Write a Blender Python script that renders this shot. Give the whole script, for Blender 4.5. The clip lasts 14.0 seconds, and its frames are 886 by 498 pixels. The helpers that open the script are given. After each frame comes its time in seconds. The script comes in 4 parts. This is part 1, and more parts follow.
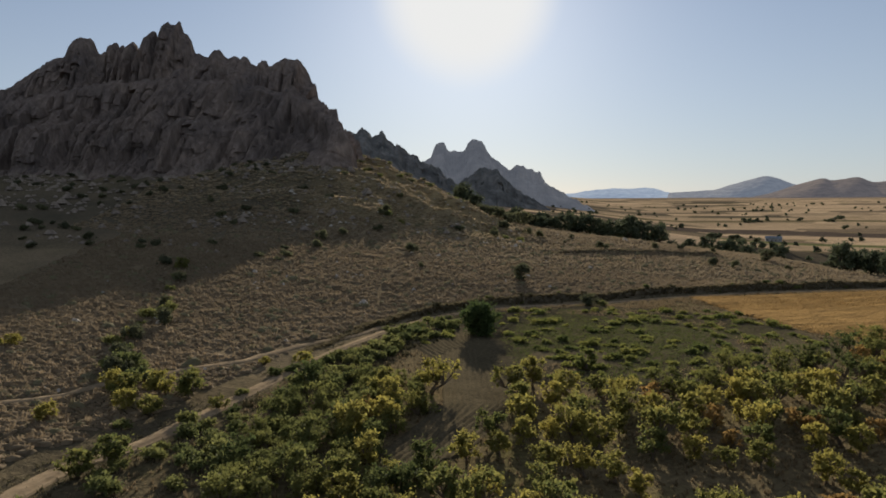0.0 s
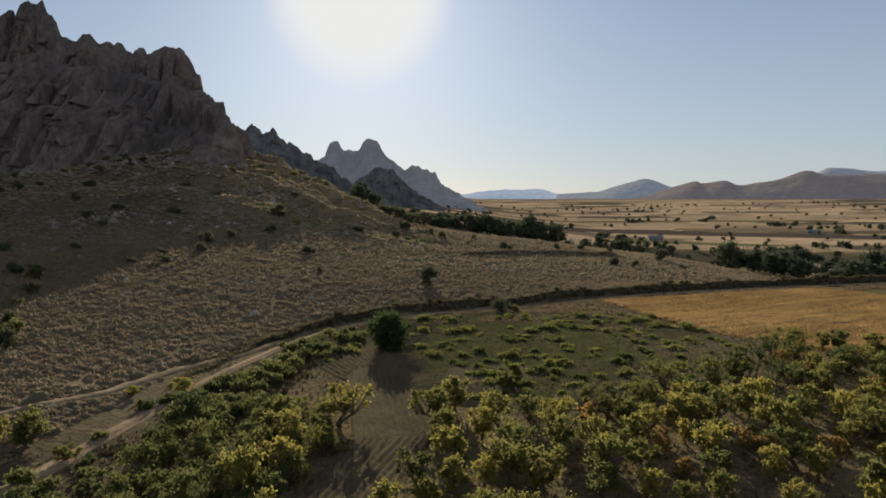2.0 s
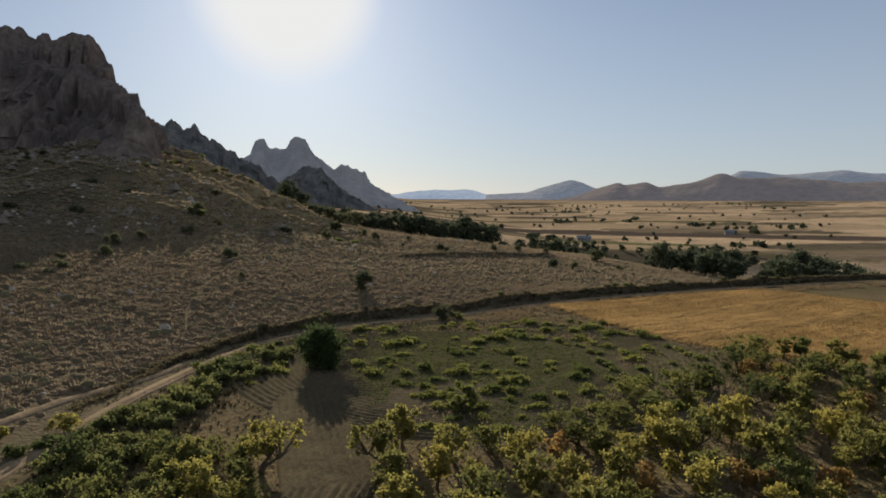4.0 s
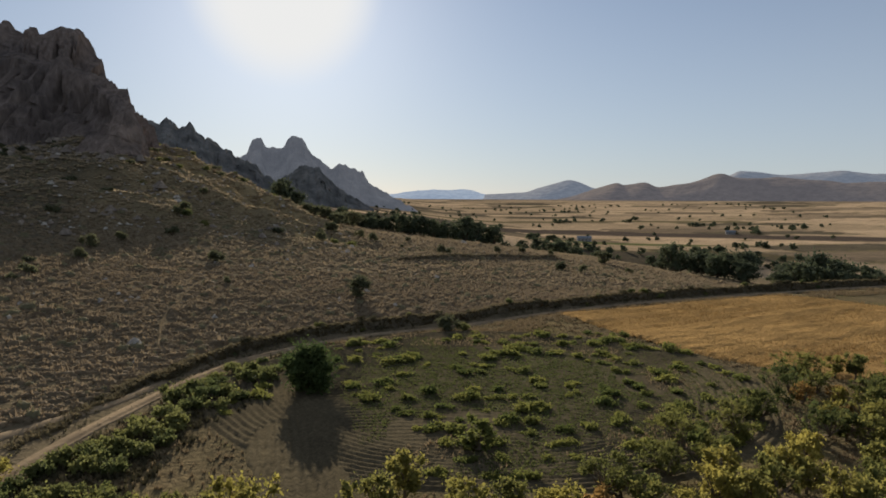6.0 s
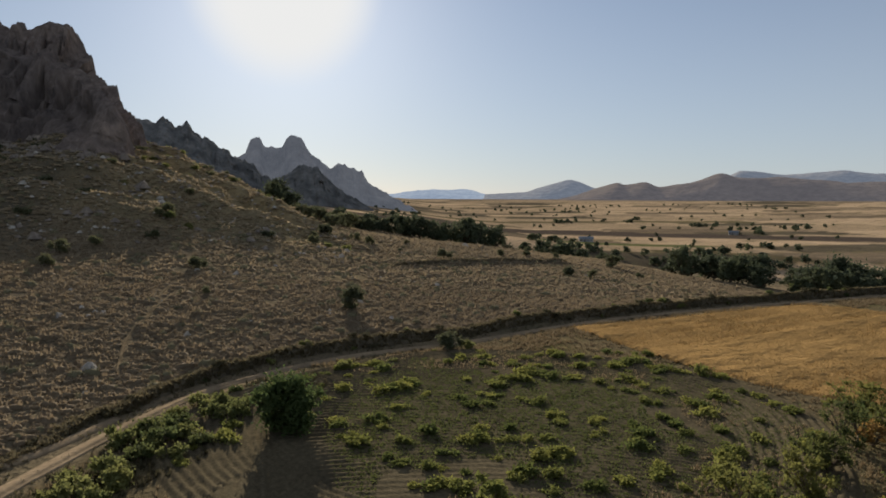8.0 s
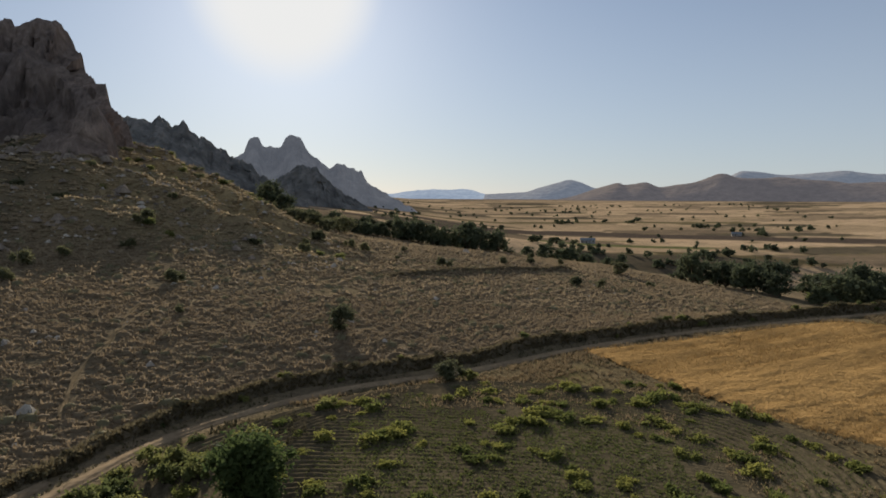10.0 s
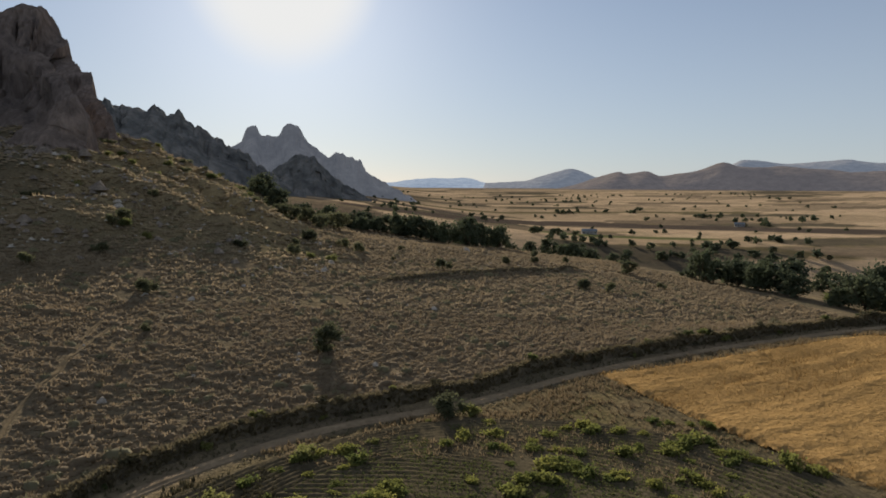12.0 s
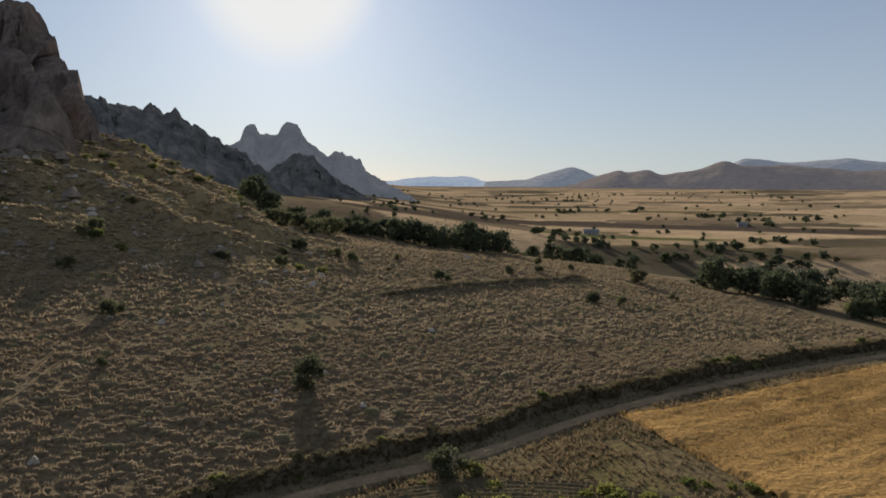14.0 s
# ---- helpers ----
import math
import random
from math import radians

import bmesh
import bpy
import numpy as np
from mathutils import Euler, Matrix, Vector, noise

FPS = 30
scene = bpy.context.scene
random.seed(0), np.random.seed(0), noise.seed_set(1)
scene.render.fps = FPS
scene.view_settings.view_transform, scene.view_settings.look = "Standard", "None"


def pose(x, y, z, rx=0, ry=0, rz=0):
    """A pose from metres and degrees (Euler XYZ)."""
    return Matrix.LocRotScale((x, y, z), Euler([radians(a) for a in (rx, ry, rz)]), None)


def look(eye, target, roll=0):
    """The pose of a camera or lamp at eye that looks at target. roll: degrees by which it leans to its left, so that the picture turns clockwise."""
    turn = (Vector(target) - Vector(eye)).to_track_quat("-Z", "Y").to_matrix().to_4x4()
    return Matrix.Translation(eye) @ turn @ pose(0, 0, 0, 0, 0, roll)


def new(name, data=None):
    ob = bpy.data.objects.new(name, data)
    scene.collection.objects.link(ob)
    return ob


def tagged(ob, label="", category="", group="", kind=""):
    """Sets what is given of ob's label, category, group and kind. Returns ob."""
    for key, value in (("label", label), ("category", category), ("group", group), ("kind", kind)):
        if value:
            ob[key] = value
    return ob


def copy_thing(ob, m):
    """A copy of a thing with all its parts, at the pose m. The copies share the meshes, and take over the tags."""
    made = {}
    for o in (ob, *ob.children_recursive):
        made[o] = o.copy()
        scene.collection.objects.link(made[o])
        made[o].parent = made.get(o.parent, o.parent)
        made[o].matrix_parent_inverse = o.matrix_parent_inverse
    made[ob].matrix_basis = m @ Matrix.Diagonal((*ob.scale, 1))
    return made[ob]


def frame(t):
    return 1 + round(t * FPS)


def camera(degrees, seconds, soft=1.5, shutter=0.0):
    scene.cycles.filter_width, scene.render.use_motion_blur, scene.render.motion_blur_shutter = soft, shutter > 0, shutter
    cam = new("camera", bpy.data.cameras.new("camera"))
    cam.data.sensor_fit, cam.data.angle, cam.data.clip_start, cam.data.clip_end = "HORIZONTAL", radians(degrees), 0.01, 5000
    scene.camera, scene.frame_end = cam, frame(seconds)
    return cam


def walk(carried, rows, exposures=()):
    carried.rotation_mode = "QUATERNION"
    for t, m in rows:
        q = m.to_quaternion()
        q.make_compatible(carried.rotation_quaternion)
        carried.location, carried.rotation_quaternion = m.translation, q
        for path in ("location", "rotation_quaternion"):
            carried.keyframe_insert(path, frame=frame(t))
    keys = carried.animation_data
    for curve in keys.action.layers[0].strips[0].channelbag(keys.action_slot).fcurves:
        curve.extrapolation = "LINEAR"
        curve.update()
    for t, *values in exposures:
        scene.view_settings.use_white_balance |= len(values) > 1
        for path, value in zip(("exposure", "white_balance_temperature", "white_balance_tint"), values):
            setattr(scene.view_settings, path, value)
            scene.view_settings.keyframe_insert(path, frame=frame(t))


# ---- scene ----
cam = camera(67.6, 14.0, 1.7)
METRES, EYE, TILT, LEAN, TURN = 70.0, 22.0, -4.2, 0.3, 0.0
ROWS = [
    (0.0, 0.0, 0.0, 0.0, 0.0, 0.0, -0.0),
    (0.5, -0.0063, 0.034, 0.0017, -2.35, -0.0, 0.11),
    (1.0, -0.0111, 0.0682, 0.0032, -4.65, 0.0, 0.22),
    (1.5, -0.0147, 0.1004, 0.005, -6.83, 0.0, 0.32),
    (2.0, -0.0168, 0.1358, 0.0067, -9.07, -0.01, 0.42),
    (2.5, -0.0177, 0.1684, 0.0083, -10.99, -0.01, 0.51),
    (3.0, -0.0171, 0.2026, 0.0101, -13.03, -0.02, 0.59),
    (3.5, -0.0154, 0.2352, 0.0117, -14.97, -0.04, 0.67),
    (6.0, 0.0121, 0.4088, 0.0214, -15.32, -0.06, 0.56),
    (6.5, 0.0199, 0.4425, 0.024, -15.33, -0.07, 0.55),
    (7.0, 0.029, 0.4805, 0.0283, -15.33, -0.08, 0.55),
    (7.5, 0.0381, 0.514, 0.0324, -15.33, -0.08, 0.55),
    (8.0, 0.0484, 0.551, 0.037, -15.33, -0.08, 0.56),
    (10.5, 0.0978, 0.7223, 0.0764, -15.34, -0.11, 0.48),
    (11.0, 0.1084, 0.7578, 0.0876, -15.34, -0.11, 0.47),
    (11.5, 0.1179, 0.7902, 0.0975, -15.34, -0.1, 0.46),
    (12.0, 0.128, 0.8241, 0.1056, -15.35, -1.1, 0.47),
    (12.5, 0.1381, 0.8564, 0.1135, -15.34, -1.23, 0.47),
    (13.0, 0.1482, 0.8901, 0.1222, -15.34, -1.23, 0.44),
    (13.5, 0.1588, 0.9253, 0.1308, -15.34, -1.24, 0.43),
    (14.0, 0.1696, 0.9605, 0.1399, -15.33, -1.25, 0.43),
]
walk(cam, [(t, pose(0, 0, EYE, TILT, LEAN, TURN) @ pose(METRES * x, METRES * y, METRES * z, 90 + pitch, roll, yaw)) for t, x, y, z, yaw, pitch, roll in ROWS])

# ---- world, sun, exposure ----
SUN_AZ, SUN_EL = 2.1, 17.0          # degrees right of straight ahead, above the horizon
world = bpy.data.worlds.new("world")
scene.world = world
world.use_nodes = True
wn = world.node_tree
sky = wn.nodes.new("ShaderNodeTexSky")
sky.sky_type, sky.sun_disc = "NISHITA", False
sky.sun_elevation, sky.sun_rotation = radians(SUN_EL), radians(SUN_AZ)
sky.altitude, sky.air_density, sky.dust_density, sky.ozone_density = 1500.0, 1.0, 0.6, 3.0
# pale haze low in the sky, more added overhead out of view to lift the shadows, and the bright ring of light close
# round the sun
way = wn.nodes.new("ShaderNodeTexCoord")
split = wn.nodes.new("ShaderNodeSeparateXYZ")
wn.links.new(way.outputs["Generated"], split.inputs[0])
thin = wn.nodes.new("ShaderNodeValToRGB")
for k, (at_z, much) in enumerate(((0.0, 0.75), (0.3, 0.32), (0.55, 0.46))):
    e = thin.color_ramp.elements[k] if k < 2 else thin.color_ramp.elements.new(0.5)
    e.position, e.color = at_z, (much, much, much, 1)
wn.links.new(split.outputs["Z"], thin.inputs["Fac"])
haze = wn.nodes.new("ShaderNodeMix")
haze.data_type = "RGBA"
wn.links.new(thin.outputs[0], haze.inputs[0])
wn.links.new(sky.outputs["Color"], haze.inputs[6])
haze.inputs[7].default_value = (6.15, 6.55, 7.15, 1)
toward = wn.nodes.new("ShaderNodeVectorMath")
toward.operation = "DOT_PRODUCT"
wn.links.new(way.outputs["Generated"], toward.inputs[0])
ca = math.cos(radians(SUN_EL))
toward.inputs[1].default_value = (ca * math.sin(radians(SUN_AZ)), ca * math.cos(radians(SUN_AZ)), math.sin(radians(SUN_EL)))
total = haze.outputs[2]
for power, gain in ((60.0, 1.5), (12.0, 0.8)):
    p, g, a = (wn.nodes.new("ShaderNodeMath") for _ in range(3))
    p.operation, g.operation, a.operation = "MAXIMUM", "POWER", "MULTIPLY"
    p.inputs[1].default_value, g.inputs[1].default_value, a.inputs[1].default_value = 0.0, power, gain
    wn.links.new(toward.outputs["Value"], p.inputs[0])
    wn.links.new(p.outputs[0], g.inputs[0])
    wn.links.new(g.outputs[0], a.inputs[0])
    add = wn.nodes.new("ShaderNodeMix")
    add.data_type, add.blend_type = "RGBA", "ADD"
    add.inputs[0].default_value = 1.0
    wn.links.new(total, add.inputs[6])
    wn.links.new(a.outputs[0], add.inputs[7])
    total = add.outputs[2]
# the dazzling, evenly white patch of sky about the sun
patch = wn.nodes.new("ShaderNodeMapRange")
patch.interpolation_type = "SMOOTHSTEP"
patch.inputs["From Min"].default_value, patch.inputs["From Max"].default_value = math.cos(radians(8.2)), math.cos(radians(4.0))
wn.links.new(toward.outputs["Value"], patch.inputs["Value"])
dazzle = wn.nodes.new("ShaderNodeMix")
dazzle.data_type = "RGBA"
wn.links.new(patch.outputs["Result"], dazzle.inputs[0])
wn.links.new(total, dazzle.inputs[6])
dazzle.inputs[7].default_value = (10.6, 10.6, 10.5, 1)
wn.links.new(dazzle.outputs[2], wn.nodes["Background"].inputs["Color"])
wn.nodes["Background"].inputs["Strength"].default_value = 0.05
scene.view_settings.exposure = 0.67
sun = new("sun", bpy.data.lights.new("sun", "SUN"))
sun.data.energy, sun.data.angle, sun.data.color = 5.0, radians(0.5), (1.0, 0.9, 0.75)
sun.matrix_world = look((0, 0, 300), (-300 * math.sin(radians(SUN_AZ)), -300 * math.cos(radians(SUN_AZ)), 300 - 300 * math.tan(radians(SUN_EL))))

# ---- form of the land ----


def hash2(i, j, k=0):
    n = np.sin(i * 127.1 + j * 311.7 + k * 74.7) * 43758.5453
    return n - np.floor(n)


def vnoise(x, y, k=0):
    """Smooth value noise, 0 to 1, one cell a unit."""
    x, y = np.asarray(x, float), np.asarray(y, float)
    i, j = np.floor(x), np.floor(y)
    u, v = x - i, y - j
    u, v = u * u * u * (u * (6 * u - 15) + 10), v * v * v * (v * (6 * v - 15) + 10)
    a, b, c, d = hash2(i, j, k), hash2(i + 1, j, k), hash2(i, j + 1, k), hash2(i + 1, j + 1, k)
    return a + (b - a) * u + (c - a) * v + (a - b - c + d) * u * v


def fbm(x, y, octaves=4, k=0):
    s, a, t = 0.0, 1.0, 0.0
    for o in range(octaves):
        s, t = s + a * vnoise(x * 2 ** o + 17.3 * o, y * 2 ** o - 9.1 * o, k + o), t + a
        a *= 0.5
    return s / t


def step(a, b, x):
    u = np.clip((np.asarray(x, float) - a) / (b - a), 0, 1)
    return u * u * (3 - 2 * u)


def soft(x, w):
    """A ramp that starts softly at 0."""
    return w * np.logaddexp(0, np.asarray(x, float) / w)


def curve_of(points, n=24):
    """A smooth line through plan points."""
    p = [np.array(q, float) for q in points]
    p = [2 * p[0] - p[1]] + p + [2 * p[-1] - p[-2]]
    out = []
    for a, b, c, d in zip(p, p[1:], p[2:], p[3:]):
        for s in np.linspace(0, 1, n, endpoint=False):
            out.append(0.5 * (2 * b + (c - a) * s + (2 * a - 5 * b + 4 * c - d) * s * s + (3 * b - a - 3 * c + d) * s ** 3))
    return np.array(out + [p[-2]])


def near_line(line, x, y):
    """Signed distance to a line (positive on its left) and the place along it."""
    x, y = np.asarray(x, float), np.asarray(y, float)
    best, side, along = np.full(x.shape, 1e9), np.zeros(x.shape), np.zeros(x.shape)
    run = 0.0
    for a, b in zip(line, line[1:]):
        d = b - a
        l = float(np.hypot(*d)) + 1e-9
        t = np.clip(((x - a[0]) * d[0] + (y - a[1]) * d[1]) / l ** 2, 0, 1)
        ex, ey = x - a[0] - t * d[0], y - a[1] - t * d[1]
        e = np.hypot(ex, ey)
        m = e < best
        best, side, along = np.where(m, e, best), np.where(m, np.sign(d[0] * ey - d[1] * ex), side), np.where(m, run + t * l, along)
        run += l
    return best * np.where(side == 0, 1, side), along


TRACK = curve_of([(-38, -90), (-34, 5), (-29.5, 44), (-24.5, 54), (-18.5, 72), (-13.5, 86), (-7, 99), (0, 109), (14, 118), (30, 122.5), (47, 130), (70, 137), (100, 143), (150, 150), (200, 150)], 8)


GX, GY = np.arange(-340, 341, 1.0), np.arange(-340, 341, 1.0)
SIDE = near_line(TRACK, *np.meshgrid(GX, GY, indexing="ij"))[0]


def side(x, y):
    """Signed distance from the track: positive uphill."""
    x, y = np.asarray(x, float), np.asarray(y, float)
    u, v = np.clip(x + 340, 0, 679.99), np.clip(y + 340, 0, 679.99)
    i, j = u.astype(int), v.astype(int)
    a, b = u - i, v - j
    d = SIDE[i, j] * (1 - a) * (1 - b) + SIDE[i + 1, j] * a * (1 - b) + SIDE[i, j + 1] * (1 - a) * b + SIDE[i + 1, j + 1] * a * b
    return np.where(np.hypot(x, y) > 335, 200.0, d)


# ledges that break the slope: plan line, height, run of the steep face, run of the gentle back
RIBS = [(curve_of(line, 3), tall, face, back) for line, tall, face, back in (
    ([(30, 184), (39, 187.5), (56, 198), (70, 207), (84, 217), (98, 226)], 0.5, 1.3, 20),
    ([(-52, 208), (-34, 217), (-24, 226), (-11, 218), (0, 209), (13, 203)], 3.0, 3.2, 18),
    ([(-62, 262), (-34, 272), (-19, 268), (-11, 255), (4, 233), (16, 222)], 3.4, 3.5, 16),
    ([(-48, 240), (-30, 246), (-16, 240), (-4, 226)], 2.2, 2.5, 10),
    ([(-66, 186), (-46, 195), (-28, 196), (-14, 190)], 1.6, 2.5, 12),
    ([(-45, 290), (-30, 296), (-14, 290), (4, 270)], 2.6, 3.0, 12))]


def run_of(line):
    return float(np.hypot(*np.diff(line, axis=0).T).sum())


def land(x, y):
    """Height of the ground."""
    x, y = np.asarray(x, float), np.asarray(y, float)
    r = np.hypot(x, y)
    s = side(x, y)
    field = 2.2 + 0.018 * (y - 80) - 0.012 * (x - 20)
    u = y + 0.5 * (x - 16)
    hill = 5 - 0.09 * (x - 17) * (0.45 + 0.55 * step(90, 170, y)) + 0.072 * (y - 135) - 0.06 * soft(u - 230, 20)
    # spur that climbs to the foot of the crags, and the drop behind its crest
    reach = np.maximum(0, soft(30 - x, 6) - 1.35 * soft(-45 - x, 8))
    hill = hill + 0.36 * reach * (0.5 * step(160, 225, y) + 0.5 * step(215, 340, y))
    hill = hill - 0.2 * soft(y + 0.25 * x - 325, 8)
    hill = hill - 10 * step(-60, -120, x) * step(170, 270, y)
    hill = hill + 2.0 * (0.3 - np.abs(fbm((x + 0.6 * y) / 15, (y - 0.6 * x) / 6, 3, 24) - 0.5) * 2.2) * step(178, 215, y) * step(40, 10, x)
    hill = hill + 5.0 * (0.35 - np.abs(fbm((x + 0.5 * y) / 30, (y - 0.5 * x) / 16, 4, 14) - 0.5) * 2.4) * step(178, 225, y) * step(48, 10, x) * step(440, 380, y)
    near = field + (hill - field) * step(0, 24, s)
    near = np.where(s > 24, hill, near)
    # valley floor, rising slowly to the far hills and to the crags
    valley = -30 + 58 * step(650, 3300, r) + 48 * step(450, -50, x - 0.12 * (y - 900)) * step(400, 700, y)
    z = valley + (near - valley) * step(800, 420, u)
    b = s + 0.8 * (vnoise(x / 3.5, y / 3.5, 4) - 0.5)
    z = z + 0.4 * step(2.8, 7.0, b) * step(24, 8, s) - 0.15 * step(3.4, 1.2, np.abs(s))
    # ledge across the slope
    for line, tall, face, back in RIBS:
        d, run = near_line(line, x, y)
        d = d + 1.6 * (vnoise(x / 4.5, y / 4.5, 66) - 0.5)
        z = z + tall * step(-face, 0.3, d) * step(back, 1.0, d) * step(0, 9, run) * step(run_of(line), run_of(line) - 9, run) * (0.6 + 0.8 * vnoise(run / 11, run * 0, 67))
    z = z + 0.45 * (fbm(x / 9, y / 9, 4) - 0.5) * step(-3, 8, s) + 0.35 * (fbm(x / 2.2, y / 2.2, 3, 6) - 0.5) * step(3, 8, s) * step(400, 300, y)
    return z + 3.0 * (fbm(x / 60, y / 60, 3, 5) - 0.5) * step(15, 80, s) * step(150, 220, y) * step(460, 380, u)


# ---- materials ----
def shader(name, rough=0.9):
    m = bpy.data.materials.new(name)
    m.use_nodes = True
    b = m.node_tree.nodes["Principled BSDF"]
    b.inputs["Roughness"].default_value = rough
    b.inputs["Specular IOR Level"].default_value = 0.0
    return m, m.node_tree, b


def noise_node(nt, scale, detail=6, coord="Object", rough=0.6):
    c = nt.nodes.new("ShaderNodeTexCoord")
    n = nt.nodes.new("ShaderNodeTexNoise")
    n.inputs["Scale"].default_value, n.inputs["Detail"].default_value, n.inputs["Roughness"].default_value = scale, detail, rough
    nt.links.new(c.outputs[coord], n.inputs["Vector"])
    return n


def ramp(nt, source, stops):
    r = nt.nodes.new("ShaderNodeValToRGB")
    while len(r.color_ramp.elements) < len(stops):
        r.color_ramp.elements.new(0.5)
    for e, (p, c) in zip(r.color_ramp.elements, stops):
        e.position, e.color = p, (*c, 1)
    nt.links.new(source, r.inputs["Fac"])
    return r


def mix(nt, kind, fac, a, b):
    m = nt.nodes.new("ShaderNodeMix")
    m.data_type, m.blend_type = "RGBA", kind
    for sock, v in ((m.inputs[0], fac), (m.inputs[6], a), (m.inputs[7], b)):
        if hasattr(v, "links"):
            nt.links.new(v, sock)
        else:
            sock.default_value = v
    return m.outputs[2]


def bump(nt, bsdf, source, strength, distance):
    b = nt.nodes.new("ShaderNodeBump")
    b.inputs["Strength"].default_value, b.inputs["Distance"].default_value = strength, distance
    nt.links.new(source, b.inputs["Height"])
    nt.links.new(b.outputs["Normal"], bsdf.inputs["Normal"])


def earthy(name, stops, scale, big, strength=0.6, distance=0.1, rough=0.95):
    """Mottled matt surface: fine grain and broad stains."""
    m, nt, b = shader(name, rough)
    fine, broad = noise_node(nt, scale), noise_node(nt, big, 4)
    r = ramp(nt, fine.outputs["Fac"], stops)
    g = ramp(nt, broad.outputs["Fac"], [(0.3, (0.72, 0.72, 0.72)), (0.7, (1.2, 1.18, 1.12))])
    nt.links.new(mix(nt, "MULTIPLY", 1.0, r.outputs["Color"], g.outputs["Color"]), b.inputs["Base Color"])
    bump(nt, b, fine.outputs["Fac"], strength, distance)
    return m


GROUND, gt, gb = shader("land_cover", 0.97)
at = gt.nodes.new("ShaderNodeAttribute")
at.attribute_name = "cover"
g1, g2 = noise_node(gt, 2.2, 8), noise_node(gt, 0.09, 6)
c1 = ramp(gt, g1.outputs["Fac"], [(0.25, (0.6, 0.6, 0.6)), (0.5, (0.95, 0.95, 0.95)), (0.75, (1.3, 1.27, 1.2))])
c2 = ramp(gt, g2.outputs["Fac"], [(0.3, (0.75, 0.78, 0.75)), (0.7, (1.2, 1.15, 1.05))])
gt.links.new(mix(gt, "MULTIPLY", 1.0, mix(gt, "MULTIPLY", 1.0, at.outputs["Color"], c1.outputs["Color"]), c2.outputs["Color"]), gb.inputs["Base Color"])
g3 = noise_node(gt, 1.1, 5)
bump(gt, gb, mix(gt, "ADD", 1.0, g3.outputs["Color"], g1.outputs["Color"]), 1.0, 0.3)
ROCK, rt, rb = shader("andesite_rock", 0.95)
rc, rm = rt.nodes.new("ShaderNodeTexCoord"), rt.nodes.new("ShaderNodeMapping")
rm.inputs["Scale"].default_value = (1.0, 1.0, 0.3)
rt.links.new(rc.outputs["Object"], rm.inputs["Vector"])
streak = noise_node(rt, 0.42, 9, rough=0.68)
rt.links.new(rm.outputs["Vector"], streak.inputs["Vector"])
stain = noise_node(rt, 0.035, 4)
r1 = ramp(rt, streak.outputs["Fac"], [(0.25, (0.09, 0.076, 0.07)), (0.5, (0.19, 0.159, 0.143)), (0.75, (0.31, 0.258, 0.228))])
r2 = ramp(rt, stain.outputs["Fac"], [(0.3, (0.7, 0.7, 0.72)), (0.7, (1.25, 1.17, 1.08))])
rt.links.new(mix(rt, "MULTIPLY", 1.0, r1.outputs["Color"], r2.outputs["Color"]), rb.inputs["Base Color"])
bump(rt, rb, streak.outputs["Fac"], 1.0, 2.2)


# aerial haze is painted in as emission: these slopes glow without a lamp
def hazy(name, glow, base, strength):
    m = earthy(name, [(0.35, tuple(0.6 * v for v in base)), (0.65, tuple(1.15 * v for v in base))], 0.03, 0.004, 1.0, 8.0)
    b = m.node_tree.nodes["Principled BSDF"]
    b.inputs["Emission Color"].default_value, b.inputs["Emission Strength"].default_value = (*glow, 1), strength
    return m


FAR_ROCK = hazy("distant_rock_haze_glow", (0.2, 0.23, 0.29), (0.19, 0.17, 0.155), 0.18)
# SCRUB_ROCK: cool grey base colour stands in for haze over the rock
SCRUB_ROCK = earthy("haze_grey_scrub_rock", [(0.3, (0.078, 0.08, 0.08)), (0.5, (0.145, 0.146, 0.145)), (0.7, (0.235, 0.228, 0.22))], 0.06, 0.008, 1.0, 8.0)
FAR_BLUE = hazy("blue_haze_glow_slope", (0.33, 0.42, 0.56), (0.2, 0.2, 0.2), 0.42)
FAR_MID = hazy("grey_haze_glow_slope", (0.24, 0.29, 0.38), (0.16, 0.145, 0.13), 0.3)
FAR_BROWN = hazy("brown_haze_glow_slope", (0.24, 0.235, 0.27), (0.125, 0.1, 0.08), 0.2)
DIRT = earthy("pale_track_dirt", [(0.2, (0.17, 0.128, 0.084)), (0.8, (0.32, 0.245, 0.165))], 1.8, 0.2)


def link_mesh(name, verts, faces, material, parent=None, smooth=False):
    me = bpy.data.meshes.new(name)
    me.from_pydata(verts, [], faces)
    me.materials.append(material)
    if smooth:
        me.polygons.foreach_set("use_smooth", [True] * len(me.polygons))
    me.update()
    ob = new(name, me)
    ob.parent = parent
    return ob


